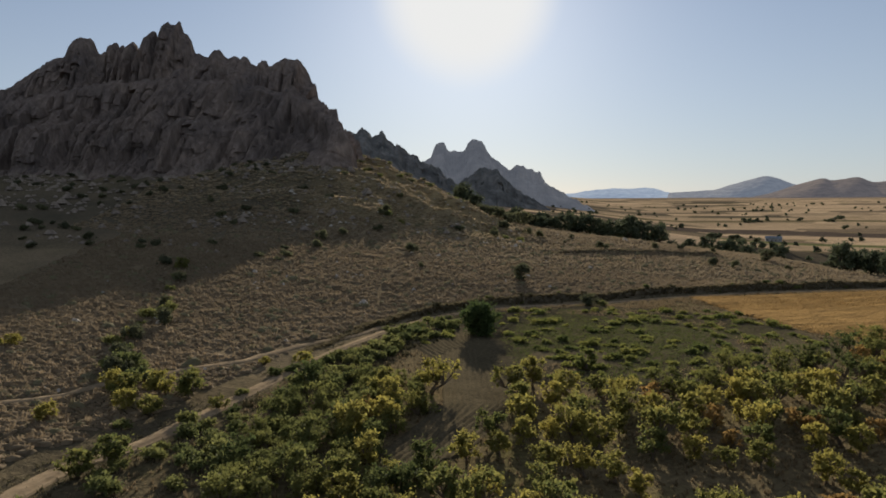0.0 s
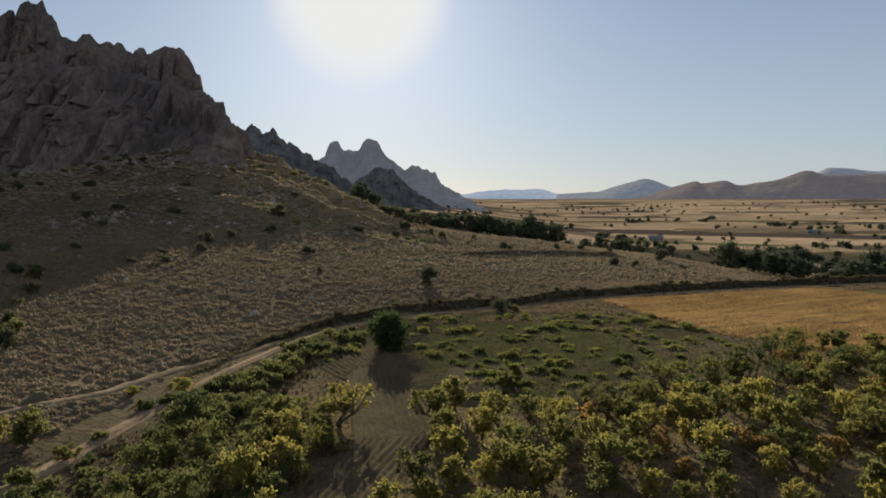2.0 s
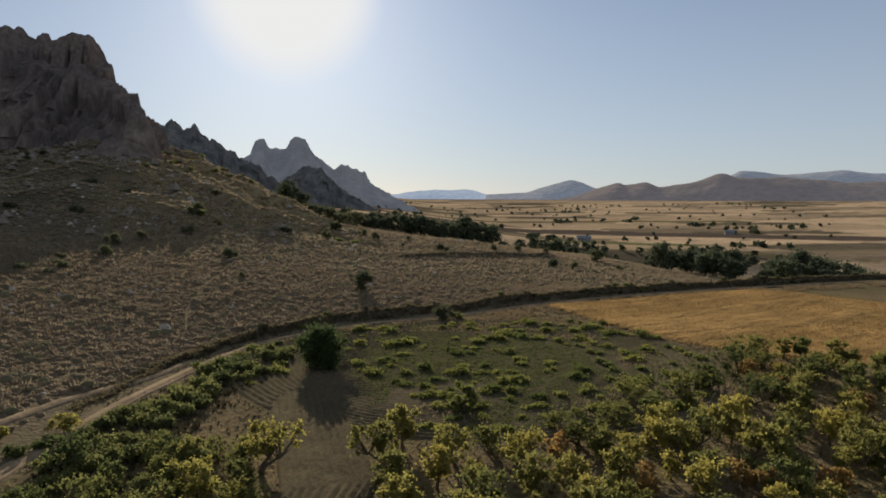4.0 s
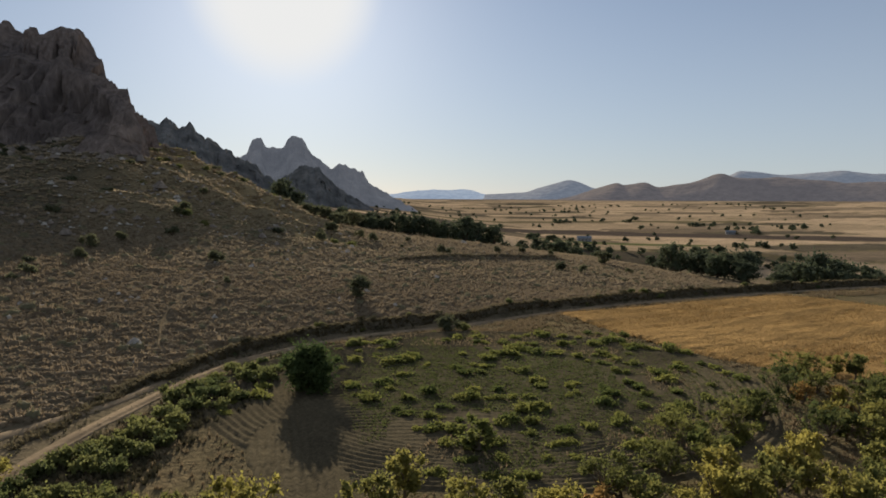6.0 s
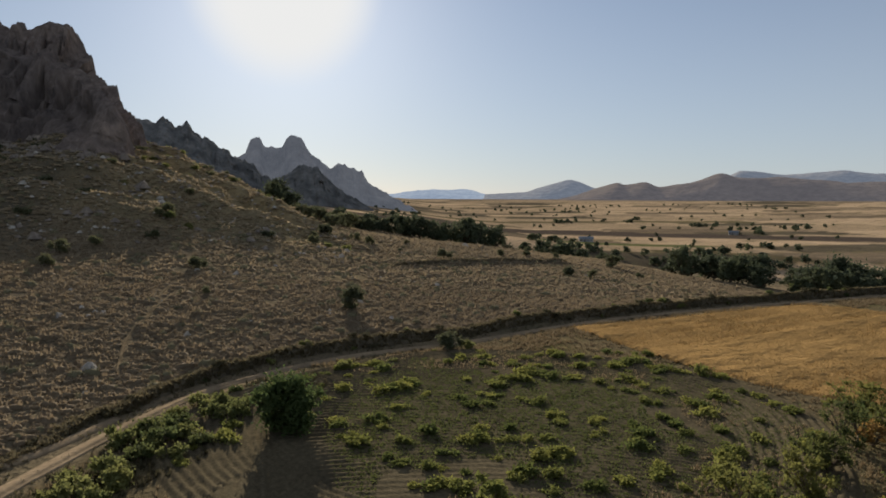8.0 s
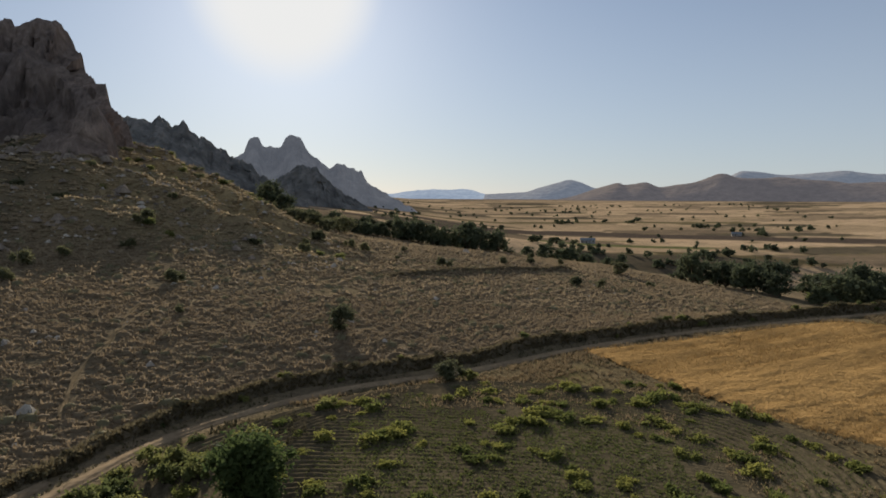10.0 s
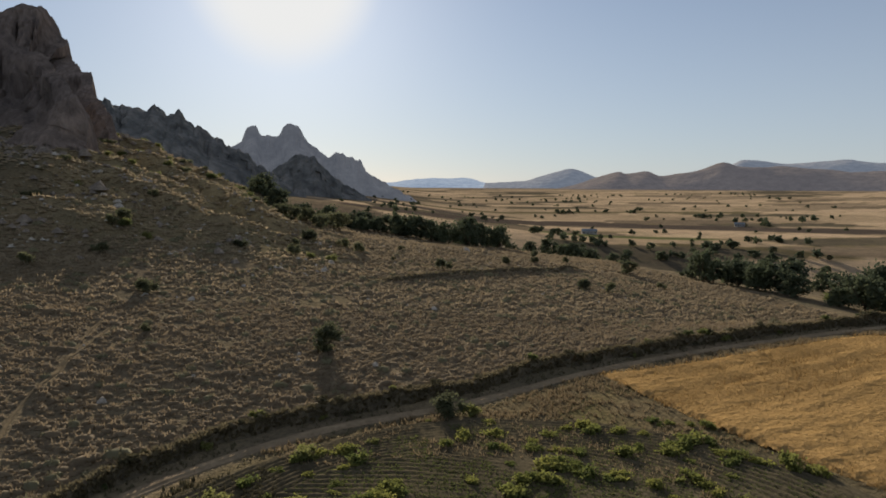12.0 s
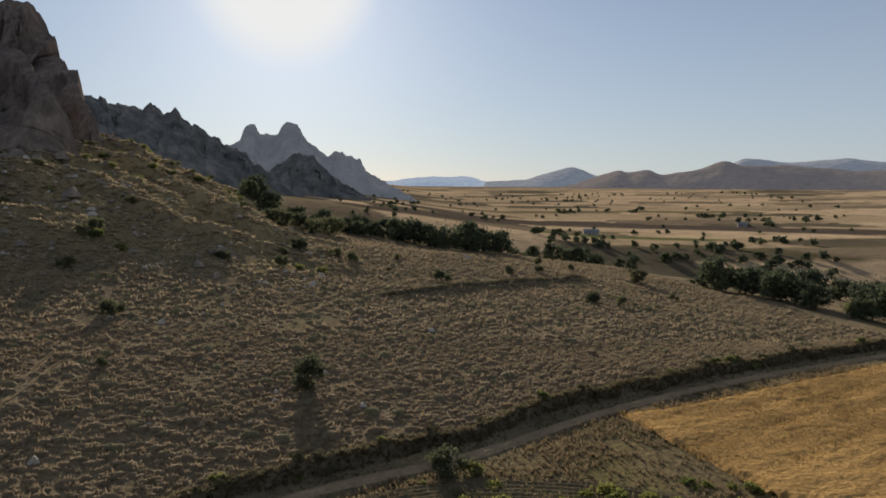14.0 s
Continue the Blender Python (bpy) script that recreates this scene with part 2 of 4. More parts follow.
def grid_mesh(name, X, Y, Z, material, parent=None, smooth=True, wrap=False, mask=None):
    """A sheet from arrays of places, as quads."""
    n, k = X.shape
    me = bpy.data.meshes.new(name)
    co = np.stack([X, Y, Z], -1).reshape(-1, 3)
    i, j = np.meshgrid(np.arange(n - 1), np.arange(k if wrap else k - 1), indexing="ij")
    j2 = (j + 1) % k
    q = np.stack([i * k + j, i * k + j2, (i + 1) * k + j2, (i + 1) * k + j], -1)
    if mask is not None:
        q = q[mask[:-1, :-1] & mask[1:, 1:] & mask[:-1, 1:] & mask[1:, :-1]]
    q = q.reshape(-1, 4)
    me.vertices.add(len(co))
    me.vertices.foreach_set("co", co.astype(np.float32).ravel())
    me.loops.add(q.size)
    me.loops.foreach_set("vertex_index", q.astype(np.int32).ravel())
    me.polygons.add(len(q))
    me.polygons.foreach_set("loop_start", np.arange(0, q.size, 4, dtype=np.int32))
    me.polygons.foreach_set("use_smooth", np.full(len(q), smooth))
    me.materials.append(material)
    me.update(calc_edges=True)
    me.validate()
    ob = new(name, me)
    ob.parent = parent
    return ob


# ---- ground, one sheet to the horizon ----
PLOUGHED = [([(140, 815), (215, 850), (344, 950), (459, 962), (530, 890), (604, 843), (685, 776), (780, 700)], 46, (0.075, 0.06, 0.052)), ([(184, 1150), (240, 1100), (300, 1010)], 40, (0.08, 0.066, 0.056)),
            ([(400, 640), (448, 600), (490, 520)], 13, (0.09, 0.075, 0.045)), ([(300, 1250), (600, 1230), (900, 1120)], 30, (0.12, 0.1, 0.06)), ([(330, 745), (420, 725), (480, 690)], 20, (0.09, 0.1, 0.045))]


def scree_shade(x, y):
    """1 on the stony, scrubby fan of broken rock under the cliff, where shade is painted too; 0 on the grass."""
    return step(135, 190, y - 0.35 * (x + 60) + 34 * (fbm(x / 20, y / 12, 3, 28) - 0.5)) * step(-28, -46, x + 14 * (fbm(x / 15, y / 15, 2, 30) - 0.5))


def cover(x, y):
    """Colour of soil and dry growth over the land, with some light and shade painted in."""
    x, y = np.asarray(x, float), np.asarray(y, float)
    def blend(c, other, w):
        return c + (np.array(other) - c) * np.clip(w, 0, 1)[..., None]
    u = y + 0.5 * (x - 16)
    r = np.hypot(x, y)
    c = np.zeros(x.shape + (3,))
    c[:] = (0.165, 0.132, 0.094)
    c = blend(c, (0.13, 0.108, 0.07), 1.6 * (fbm(x / 14, y / 10, 4, 3) - 0.42))
    c = blend(c, (0.23, 0.182, 0.122), 1.8 * (fbm(x / 22, y / 9, 4, 11) - 0.52))
    near = side(x, y)
    # dry grass of the spur, painted paler to stand in for sunlight
    c = blend(c, (0.26, 0.205, 0.12), 0.8 * step(175, 215, y) * step(45, 10, x) * (0.4 + fbm(x / 12, y / 7, 3, 27)))
    # stony scrub under the cliff, its colour darkened further to paint in the cliff's shade
    c = blend(c, (0.085, 0.075, 0.06), 0.75 * scree_shade(x, y))
    # soil under the orchard and the small field
    c = blend(c, (0.125, 0.1, 0.062), step(-0.6, -2, near) * 0.9)
    # dark patch by the gully: its shade is painted into the soil colour
    c = blend(c, (0.075, 0.064, 0.044), 0.75 * step(82, 62, y + 10 * (fbm(x / 9, y / 9, 2, 29) - 0.5)) * step(-8, -18, x) * step(-85, -60, x))
    c = blend(c, (0.12, 0.11, 0.045), step(-3, -8, near) * 1.6 * (fbm(x / 6, y / 6, 3, 21) - 0.45))
    # strips of stubble, fallow and ploughed land on the valley floor
    vx, vy = x + 60 * (fbm(x / 260, y / 260, 2, 31) - 0.5), y + 0.22 * x + 90 * (fbm(x / 300, y / 300, 3, 33) - 0.5)
    row = np.floor(vy / 85 + 0.6 * np.log1p(r / 600))
    col = np.floor(vx / 210 + hash2(row, 3.0) * 4)
    k = hash2(row, col, 2)
    plot = np.zeros(x.shape + (3,))
    plot[:] = (0.37, 0.275, 0.19)
    plot[k > 0.36] = (0.3, 0.225, 0.155)
    plot[k > 0.58] = (0.23, 0.175, 0.125)
    plot[k > 0.74] = (0.155, 0.12, 0.088)
    plot[k > 0.88] = (0.095, 0.08, 0.06)
    edge = np.minimum((vy / 85 + 0.6 * np.log1p(r / 600)) % 1, 1 - (vy / 85 + 0.6 * np.log1p(r / 600)) % 1)
    plot = blend(plot, (0.13, 0.11, 0.06), step(0.06, 0.02, edge) * 0.75 * step(0.42, 0.6, fbm(x / 90, y / 90, 3, 37)))
    plot = plot * (0.8 + 0.4 * fbm(x / 35, y / 35, 3, 41))[..., None]
    for band, half, tone in PLOUGHED:
        d = np.abs(near_line(curve_of(band, 4), x, y)[0]) + half * 0.5 * (fbm(x / 60, y / 60, 3, 91) - 0.5)
        plot = blend(plot, tone, step(half + 4, half - 4, d))
    w = step(330, 420, u + 40 * (fbm(x / 40, y / 40, 3, 51) - 0.5)) * step(-20, 60, x - 0.1 * (y - 600))
    c = c + (plot - c) * w[..., None]
    # dry brush on the foot of the far hills
    return blend(c, (0.16, 0.125, 0.1), step(2500, 3300, r + 500 * (fbm(x / 500, y / 500, 3, 61) - 0.5)))


def build_ground():
    r = np.concatenate([np.linspace(0.02, 34, 18), np.geomspace(35, 150, 170), np.arange(151, 330, 1.0), np.geomspace(331, 4800, 130)])
    a = np.radians(np.concatenate([np.arange(-52, 62, 0.32), np.arange(62, 308, 4.0)]))
    R, A = np.meshgrid(r, a, indexing="ij")
    X, Y = 5 + R * np.sin(A), R * np.cos(A)
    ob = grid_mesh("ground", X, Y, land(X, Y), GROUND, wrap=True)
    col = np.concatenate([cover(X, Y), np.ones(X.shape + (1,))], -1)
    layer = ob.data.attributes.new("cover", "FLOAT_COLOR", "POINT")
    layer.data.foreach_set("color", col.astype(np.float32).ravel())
    return tagged(ob, "dry hillside and valley floor with straw-coloured grass", "ground", kind="structure")


build_ground()


# ---- rock massifs ----
def massif(name, axis, knobs, depth, cell, material, label, seed=0, size=1.0, jag=5.0, talus=0.2, cleft=1.0, back=0.8):
    """A craggy ridge. axis: plan points with crest and foot heights; knobs: (x, width, extra height) of single towers."""
    line = curve_of([p[:2] for p in axis], 12)
    high = curve_of([p[2:] for p in axis], 12)
    run = np.concatenate([[0], np.cumsum(np.hypot(*np.diff(line, axis=0).T))])
    s = np.arange(0, run[-1], cell)
    v = np.concatenate([np.linspace(0, 1, int(130 * max(0.45, min(1, 1.1 / cell)))), np.linspace(1.03, 1.6, 24)])
    S, V = np.meshgrid(s, v, indexing="ij")
    px, py = np.interp(S, run, line[:, 0]), np.interp(S, run, line[:, 1])
    gx, gy = np.gradient(px[:, 0]), np.gradient(py[:, 0])
    gl = np.hypot(gx, gy)
    nx, ny = (-gy / gl)[:, None], (gx / gl)[:, None]
    top, foot = np.interp(S, run, high[:, 0]), np.interp(S, run, high[:, 1])
    for kx, w, h in knobs:
        top = top + h * np.exp(-np.abs((px - kx) / w) ** 5)
    block = np.floor(S / (5.5 * size) + 0.9 * vnoise(S / (13 * size), S * 0, seed + 2))
    fine = np.floor(S / (2.3 * size) + 0.9 * vnoise(S / (6 * size), S * 0, seed + 4))
    c1 = hash2(block, block * 0.31, seed) + 0.45 * hash2(fine, fine * 0.17, seed + 1) + 0.3 * vnoise(S / (1.6 * size), S * 0, seed + 5)
    crown = jag * (c1 - 0.95) * step(0, 14 * size, top - foot)
    t = np.clip(V + 0.09 * (fbm(S / (18 * size), V * 2, 3, seed + 3) - 0.5) * np.sin(np.pi * np.clip(V, 0, 1)), 0, 1.6)
    B = np.interp(t, [0, talus, 0.5, 0.58, 0.9, 1, 1.6], [-1, -0.66, -0.42, -0.3, -0.1, 0, back])
    Z = np.interp(t, [0, talus, 0.5, 0.58, 0.9, 1, 1.6], [-0.15, 0.17, 0.55, 0.62, 0.95, 1, -0.3])
    wide = depth * np.clip((top - foot) / 60 / size, 0.25, 1)
    B, Z = B * wide, foot + (top - foot) * Z + crown * step(0.7, 0.97, V) * step(1.4, 1.05, V)
    rock = step(talus * 0.6, talus * 1.5, V)
    out = 22 * size * (fbm(S / (26 * size), Z / (70 * size), 3, seed + 5) - 0.5)
    out = out + 9 * size * (np.abs(vnoise(S / (9 * size), Z / (38 * size), seed + 6) - 0.5) * 2 - 0.4)
    out = out + 3.0 * size * (fbm(S / (4.0 * size), Z / (11 * size), 4, seed + 7) - 0.5)
    # columns parted by upright clefts
    col = S / (5.5 * size) + 0.9 * vnoise(S / (13 * size), Z / (45 * size), seed + 2)
    thin = S / (2.3 * size) + 0.9 * vnoise(S / (6 * size), Z / (16 * size), seed + 4)
    out = out + cleft * 4.5 * size * (hash2(np.floor(col), np.floor(Z / (26 * size) + hash2(np.floor(col), 1.0) * 3), seed + 13) - 0.5)
    out = out + cleft * 1.8 * size * (hash2(np.floor(thin), np.floor(Z / (9 * size) + hash2(np.floor(thin), 2.0) * 3), seed + 14) - 0.5)
    out = out + cleft * 2.6 * size * step(0.12, 0.0, np.minimum(col % 1, 1 - col % 1))
    # blocky cracks
    cr = np.floor(S / (3.2 * size) + 2 * vnoise(S / (9 * size), Z / (14 * size), seed + 8)) * 1.7 + np.floor(Z / (7 * size) + vnoise(S / (5 * size), Z / (20 * size), seed + 9) * 3) * 3.1
    out = out + 2.2 * size * (hash2(cr, cr * 0.37, seed) - 0.5)
    out = out * (1 - 0.92 * step(0.66, 0.94, V)) * (0.45 + 0.55 * rock) * step(1.25, 0.96, V) * np.clip((top - foot) / 42 / size, 0.3, 1) ** 2
    up = 2.6 * size * (fbm(S / (5 * size), B / (5 * size), 3, seed + 12) - 0.5)
    X, Y = px + nx * (B + out), py + ny * (B + out)
    ob = grid_mesh(name, X, Y, Z + up, material, smooth=False)
    return tagged(ob, label, "rock outcrop", kind="structure")


# crest of the great cliff: plan place and height
CREST = [(-430, 405, 52), (-326, 427, 74), (-281, 427, 91.6), (-263, 427, 101), (-244, 427, 112.2), (-208, 427, 116.6), (-176, 427, 119.6), (-158, 427, 116.3), (-137, 427, 112.7), (-108, 427, 107.3), (-98, 427, 110.4), (-87, 427, 103.5),
         (-79.5, 422, 94), (-76.5, 418, 85.5), (-65.5, 384, 76), (-57, 361, 66.5), (-51, 338, 59), (-40, 301, 51), (-35, 289, 43), (-31, 280, 27)]
TOWERS = [(-226, 7.3, 11.5), (-207, 2.6, 6.9), (-202, 1.5, 4.2), (-195, 2.9, 5), (-183, 3.6, 10), (-171, 6.2, 16.1), (-162, 4.7, 10.3), (-142, 4.4, 3.4), (-128, 5.1, 2.7), (-113, 2.6, 4.6), (-101, 6.2, 3.1), (-90, 6.5, 4.5), (-60, 1.3, 2.5), (-53, 1.2, 2)]
massif("crag_ridge", [(x, y, z, 26 + 0.045 * -x) for x, y, z in CREST], TOWERS, 78, 1.1, ROCK, "dark craggy volcanic cliff with towers along its crest", 0, 1.0, 2.2, cleft=1.6, back=0.25)
# lower wall added before the cliff, ending in the spur; its crest is shaped to cast the slope's shadow edge as the
# camera sees it
FRONT = [(-330, 345, 55), (-260, 338, 66), (-200, 335, 76), (-150, 330, 82), (-110, 320, 80), (-78, 304, 73), (-55, 290, 65.5), (-47, 273, 56.5), (-39, 258, 50.5), (-36.5, 256, 46.5), (-34, 256, 41), (-31.5, 256, 29)]
massif("crag_front", [(x, y, z, 24 + 0.03 * -x) for x, y, z in FRONT], [(-66, 2.5, 3), (-95, 4, 4), (-124, 3, 4)], 62, 1.0, ROCK, "dark broken rock wall in front of the crag", 33, 1.0, 1.6, cleft=1.6, back=0.3)
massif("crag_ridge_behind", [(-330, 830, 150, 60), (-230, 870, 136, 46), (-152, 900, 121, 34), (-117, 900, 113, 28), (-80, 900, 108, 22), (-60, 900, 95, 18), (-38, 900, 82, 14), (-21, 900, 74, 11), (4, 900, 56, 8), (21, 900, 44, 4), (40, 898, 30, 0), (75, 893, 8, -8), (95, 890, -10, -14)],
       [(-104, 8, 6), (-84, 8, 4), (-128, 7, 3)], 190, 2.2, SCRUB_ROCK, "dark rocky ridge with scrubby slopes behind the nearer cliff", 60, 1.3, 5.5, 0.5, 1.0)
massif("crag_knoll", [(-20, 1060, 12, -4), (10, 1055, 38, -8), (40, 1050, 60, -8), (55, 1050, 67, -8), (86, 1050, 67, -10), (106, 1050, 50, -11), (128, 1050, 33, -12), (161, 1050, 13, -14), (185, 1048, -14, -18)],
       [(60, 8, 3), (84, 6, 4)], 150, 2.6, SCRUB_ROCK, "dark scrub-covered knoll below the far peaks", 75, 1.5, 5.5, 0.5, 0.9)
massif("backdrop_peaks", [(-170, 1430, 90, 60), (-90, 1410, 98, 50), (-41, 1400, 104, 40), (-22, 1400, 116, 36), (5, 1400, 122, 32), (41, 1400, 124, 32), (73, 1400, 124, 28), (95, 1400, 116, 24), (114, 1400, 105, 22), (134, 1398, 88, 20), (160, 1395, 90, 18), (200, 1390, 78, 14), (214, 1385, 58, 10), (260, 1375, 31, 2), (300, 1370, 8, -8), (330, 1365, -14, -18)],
       [(-6, 14, 22), (70, 21, 24), (94, 7, 4), (160, 12, 6), (205, 9, 4)], 230, 2.4, FAR_ROCK, "twin rock peaks and ridge in the distance, haze painted as a faint glow", 90, 1.9, 4.0, 0.55, 0.8)


def far_hills(name, ridge, r0, r1, material, label, seed):
    """Smooth hills on the horizon: ridge gives (degrees right of ahead, height)."""
    a = np.radians(np.arange(-40, 75, 0.3))
    ab = np.linspace(0, 1, 40)
    A, T = np.meshgrid(a, ab, indexing="ij")
    pts = curve_of(ridge, 16)
    h = np.interp(np.degrees(A), pts[:, 0], pts[:, 1])
    R = r0 + (r1 - r0) * T
    X, Y = R * np.sin(A), R * np.cos(A)
    low = land(X, Y) - 6
    prof = np.sin(np.pi * np.clip(T, 0, 1) ** 0.8) ** 1.3
    Z = low + (h - low) * prof + (60 * (np.abs(fbm(X / 420, Y / 420, 5, seed) - 0.5) - 0.12) + 7 * (fbm(X / 90, Y / 90, 3, seed + 2) - 0.5)) * prof * step(0.0, 0.3, 1 - np.abs(prof - 0.5))
    return tagged(grid_mesh(name, X, Y, Z, material), label, "hills", kind="structure")


far_hills("backdrop_blue_hills", [(-75, 120), (-20, 110), (-5, 60), (6, 40), (9.3, 54), (11.2, 60), (12, 73), (14, 82), (16, 82), (17.7, 76), (18.6, 56), (20.5, 45), (26, 40), (60, 60), (90, 90)], 3700, 4700, FAR_BLUE, "hills on the horizon, pale blue haze painted as a glow", 71)
far_hills("backdrop_grey_hills", [(-75, 0), (10, -20), (16.9, 30), (18.6, 49), (20.7, 66), (22.2, 70), (23.6, 100), (25.6, 132), (26.8, 117), (27.7, 93), (28.6, 84), (31, 60), (36, 90), (38.2, 148), (39.2, 176), (41, 169), (42.3, 160), (45.9, 168), (48.2, 155), (60, 150), (90, 110)], 3300, 4250, FAR_MID, "hills and a flat plateau behind the brown hills, grey-blue haze painted as a glow", 77)
far_hills("backdrop_brown_hills", [(-75, 0), (10, -20), (20, 10), (25.4, 33), (28.3, 79), (29.7, 100), (30.4, 90), (31.9, 108), (33, 88), (34.3, 98), (35.7, 105), (36.7, 125), (37.7, 143), (38.8, 126), (40.7, 115), (44, 113), (48, 103), (55, 100), (70, 100), (90, 90)], 2900, 3700, FAR_BROWN, "brown dry hills at the far edge of the valley, haze painted as a glow", 81)


# ---- tracks and fields ----
def ribbon(name, line, half, lift, material, label, category, rut=0.0, seed=0, wide=1.0):
    """A worn way over the ground, with two ruts."""
    n = 13
    off = np.linspace(-1, 1, n)
    t = np.gradient(line, axis=0)
    t /= np.hypot(*t.T)[:, None]
    nrm = np.stack([-t[:, 1], t[:, 0]], -1)
    run = np.concatenate([[0], np.cumsum(np.hypot(*np.diff(line, axis=0).T))])
    wob = 1 + 0.35 * (fbm(run / 5, run * 0, 3, seed) - 0.5)
    wob = wob * np.interp(run / run[-1], [0, 0.3, 0.45, 1], [wide, wide, 1, 1])
    X = line[:, :1] + nrm[:, :1] * off * half * wob[:, None]
    Y = line[:, 1:] + nrm[:, 1:] * off * half * wob[:, None]
    Z = land(X, Y) + lift - rut * np.exp(-((np.abs(off) - 0.55) / 0.16) ** 2) - 0.32 * np.abs(off) ** 6
    Z = Z + 0.06 * (fbm(X / 1.2, Y / 1.2, 3, seed + 1) - 0.5)
    return tagged(grid_mesh(name, X, Y, Z, material), label, category, kind="structure")


def dense(line, gap):
    run = np.concatenate([[0], np.cumsum(np.hypot(*np.diff(line, axis=0).T))])
    s = np.arange(0, run[-1], gap)
    return np.stack([np.interp(s, run, line[:, 0]), np.interp(s, run, line[:, 1])], -1)


ribbon("track", dense(TRACK, 0.5), 0.78, 0.2, DIRT, "pale rutted dirt track curving past the fields", "track", 0.14, 3, 1.6)
UPPER = curve_of([(-75, 50), (-43.5, 63.6), (-37.2, 67.3), (-34.9, 70), (-25.4, 76.1), (-22.3, 80.1), (-18.6, 86.2), (-13, 93), (-8.6, 100)], 10)
ribbon("footpath", dense(UPPER, 0.5), 0.6, 0.18, DIRT, "faint pale path along the slope above the track", "path", 0.05, 9)

TRAIL = earthy("trodden_soil", [(0.2, (0.11, 0.085, 0.055)), (0.8, (0.21, 0.165, 0.108))], 1.5, 0.2)
CLIMB = curve_of([(-11, 134), (-10, 139), (-8, 149), (0, 159), (11, 170), (24, 180), (39, 191)], 8)
CROSS = curve_of([(-11, 111), (-12, 122), (-11, 132), (-11, 145), (-10, 155)], 8)
for trail in (CLIMB, CROSS):
    ribbon("trodden_trail", dense(trail, 0.6), 0.22, 0.13, TRAIL, "faint trodden trail over the dry hillside", "path", 0.03, 19)
BANK = earthy("cut_earth_bank", [(0.25, (0.07, 0.058, 0.04)), (0.5, (0.11, 0.09, 0.062)), (0.75, (0.16, 0.13, 0.088))], 2.5, 0.4, 1.0, 0.15)


BANKS = []


LEDGE_SOIL = earthy("ledge_soil", [(0.25, (0.075, 0.062, 0.042)), (0.5, (0.12, 0.097, 0.066)), (0.75, (0.17, 0.137, 0.093))], 2.5, 0.4, 1.0, 0.15)


def build_bank(name, line, start, low_side, tall_least, tall_more, seed, label, fade=14, soil=BANK):
    """A steep cut or stepped edge along a line, its face on the line's side."""
    line = dense(line, 0.4)
    t = np.gradient(line, axis=0)
    t /= np.hypot(*t.T)[:, None]
    run = np.arange(len(line)) * 0.4
    off = np.array([0, 0.3, 0.5, 0.6, 0.72, 0.9, 1.2, 1.6, 2.3, 3.1]) + start
    rise = np.array([-0.15, 0.05, 0.3, 0.6, 0.88, 1.0, 1.02, 0.9, 0.55, -0.1])
    wob = 1.6 * (fbm(run / 5, run * 0, 4, seed) - 0.5)[:, None]
    tall = (tall_least + tall_more * fbm(run / 11, run * 0, 3, seed + 1))[:, None] * (step(0, fade, run) * step(run[-1], run[-1] - 14, run))[:, None]
    O = off + wob
    X, Y = line[:, :1] - t[:, 1:] * O, line[:, 1:] + t[:, :1] * O
    low = land(X, Y)
    Z = low * (1 - low_side) + low_side * low[:, :1] + rise * tall + 0.3 * np.minimum(tall, 1) * (fbm(X / 0.9, Y / 0.9, 3, seed + 2) - 0.5)
    Z[:, 8] = np.minimum(Z[:, 8], low[:, 8] + 0.12)
    Z[:, 9] = low[:, 9] - 0.15
    Z[:, 2:8] += 0.2 * np.minimum(tall, 1) * (hash2(np.floor(X * 1.7), np.floor(Y * 1.7), seed) - 0.5)[:, 2:8]
    BANKS.append((X, Y, Z))
    return tagged(grid_mesh(name, X, Y, Z, soil, smooth=False), label, "bank", kind="structure")


build_bank("earth_bank", TRACK[38:], 2.2, 0.65, 0.75, 0.9, 61, "dark cut earth bank along the upper side of the track", 40)
LEDGE = curve_of([(28, 182), (39, 187.2), (56, 198), (70, 207), (84, 217), (100, 228)], 10)
build_bank("ledge_bank", LEDGE, 0.0, 0.2, 0.5, 0.8, 161, "low dark earth step across the dry slope", 14, LEDGE_SOIL)

FIELD_C, FIELD_A, FIELD_B = (23.0, 93.0), 30.0, 25.0


def oval(x, y):
    """0 at the middle of the small field, 1 at its edge."""
    e = np.hypot((x - FIELD_C[0]) / FIELD_A, (y - FIELD_C[1]) / FIELD_B)
    e = e + 0.16 * (fbm(x / 18, y / 18, 2, 15) - 0.5)
    return np.minimum(e, 0.45 + 0.55 * tongue(x, y))


def tongue(x, y):
    """The strip of ploughed land that runs down beside the thicket: 1 at its edge."""
    y = np.asarray(y, float)
    mid = 3.2 - 0.42 * np.maximum(0, 63 - y)
    return np.abs(x - mid) / (3.6 + 1.2 * (fbm(x / 5, y / 5, 2, 16) - 0.5)) + np.maximum(0, 51 - y) / 6 + np.maximum(0, y - 84) / 6


GOLD_EDGE = [(48, 129.5), (49.5, 116), (53, 101), (58, 91), (66, 84), (78, 79), (110, 76), (126, 98), (113, 126), (103, 139.5), (86, 136.8), (70, 133.3), (57, 130)]


def inside(poly, x, y):
    p = np.array(poly, float)
    c = np.zeros(np.shape(x), bool)
    for (x0, y0), (x1, y1) in zip(p, np.roll(p, -1, 0)):
        m = (y0 > y) != (y1 > y)
        c ^= m & (x < (x1 - x0) * (y - y0) / (y1 - y0 + 1e-12) + x0)
    return c


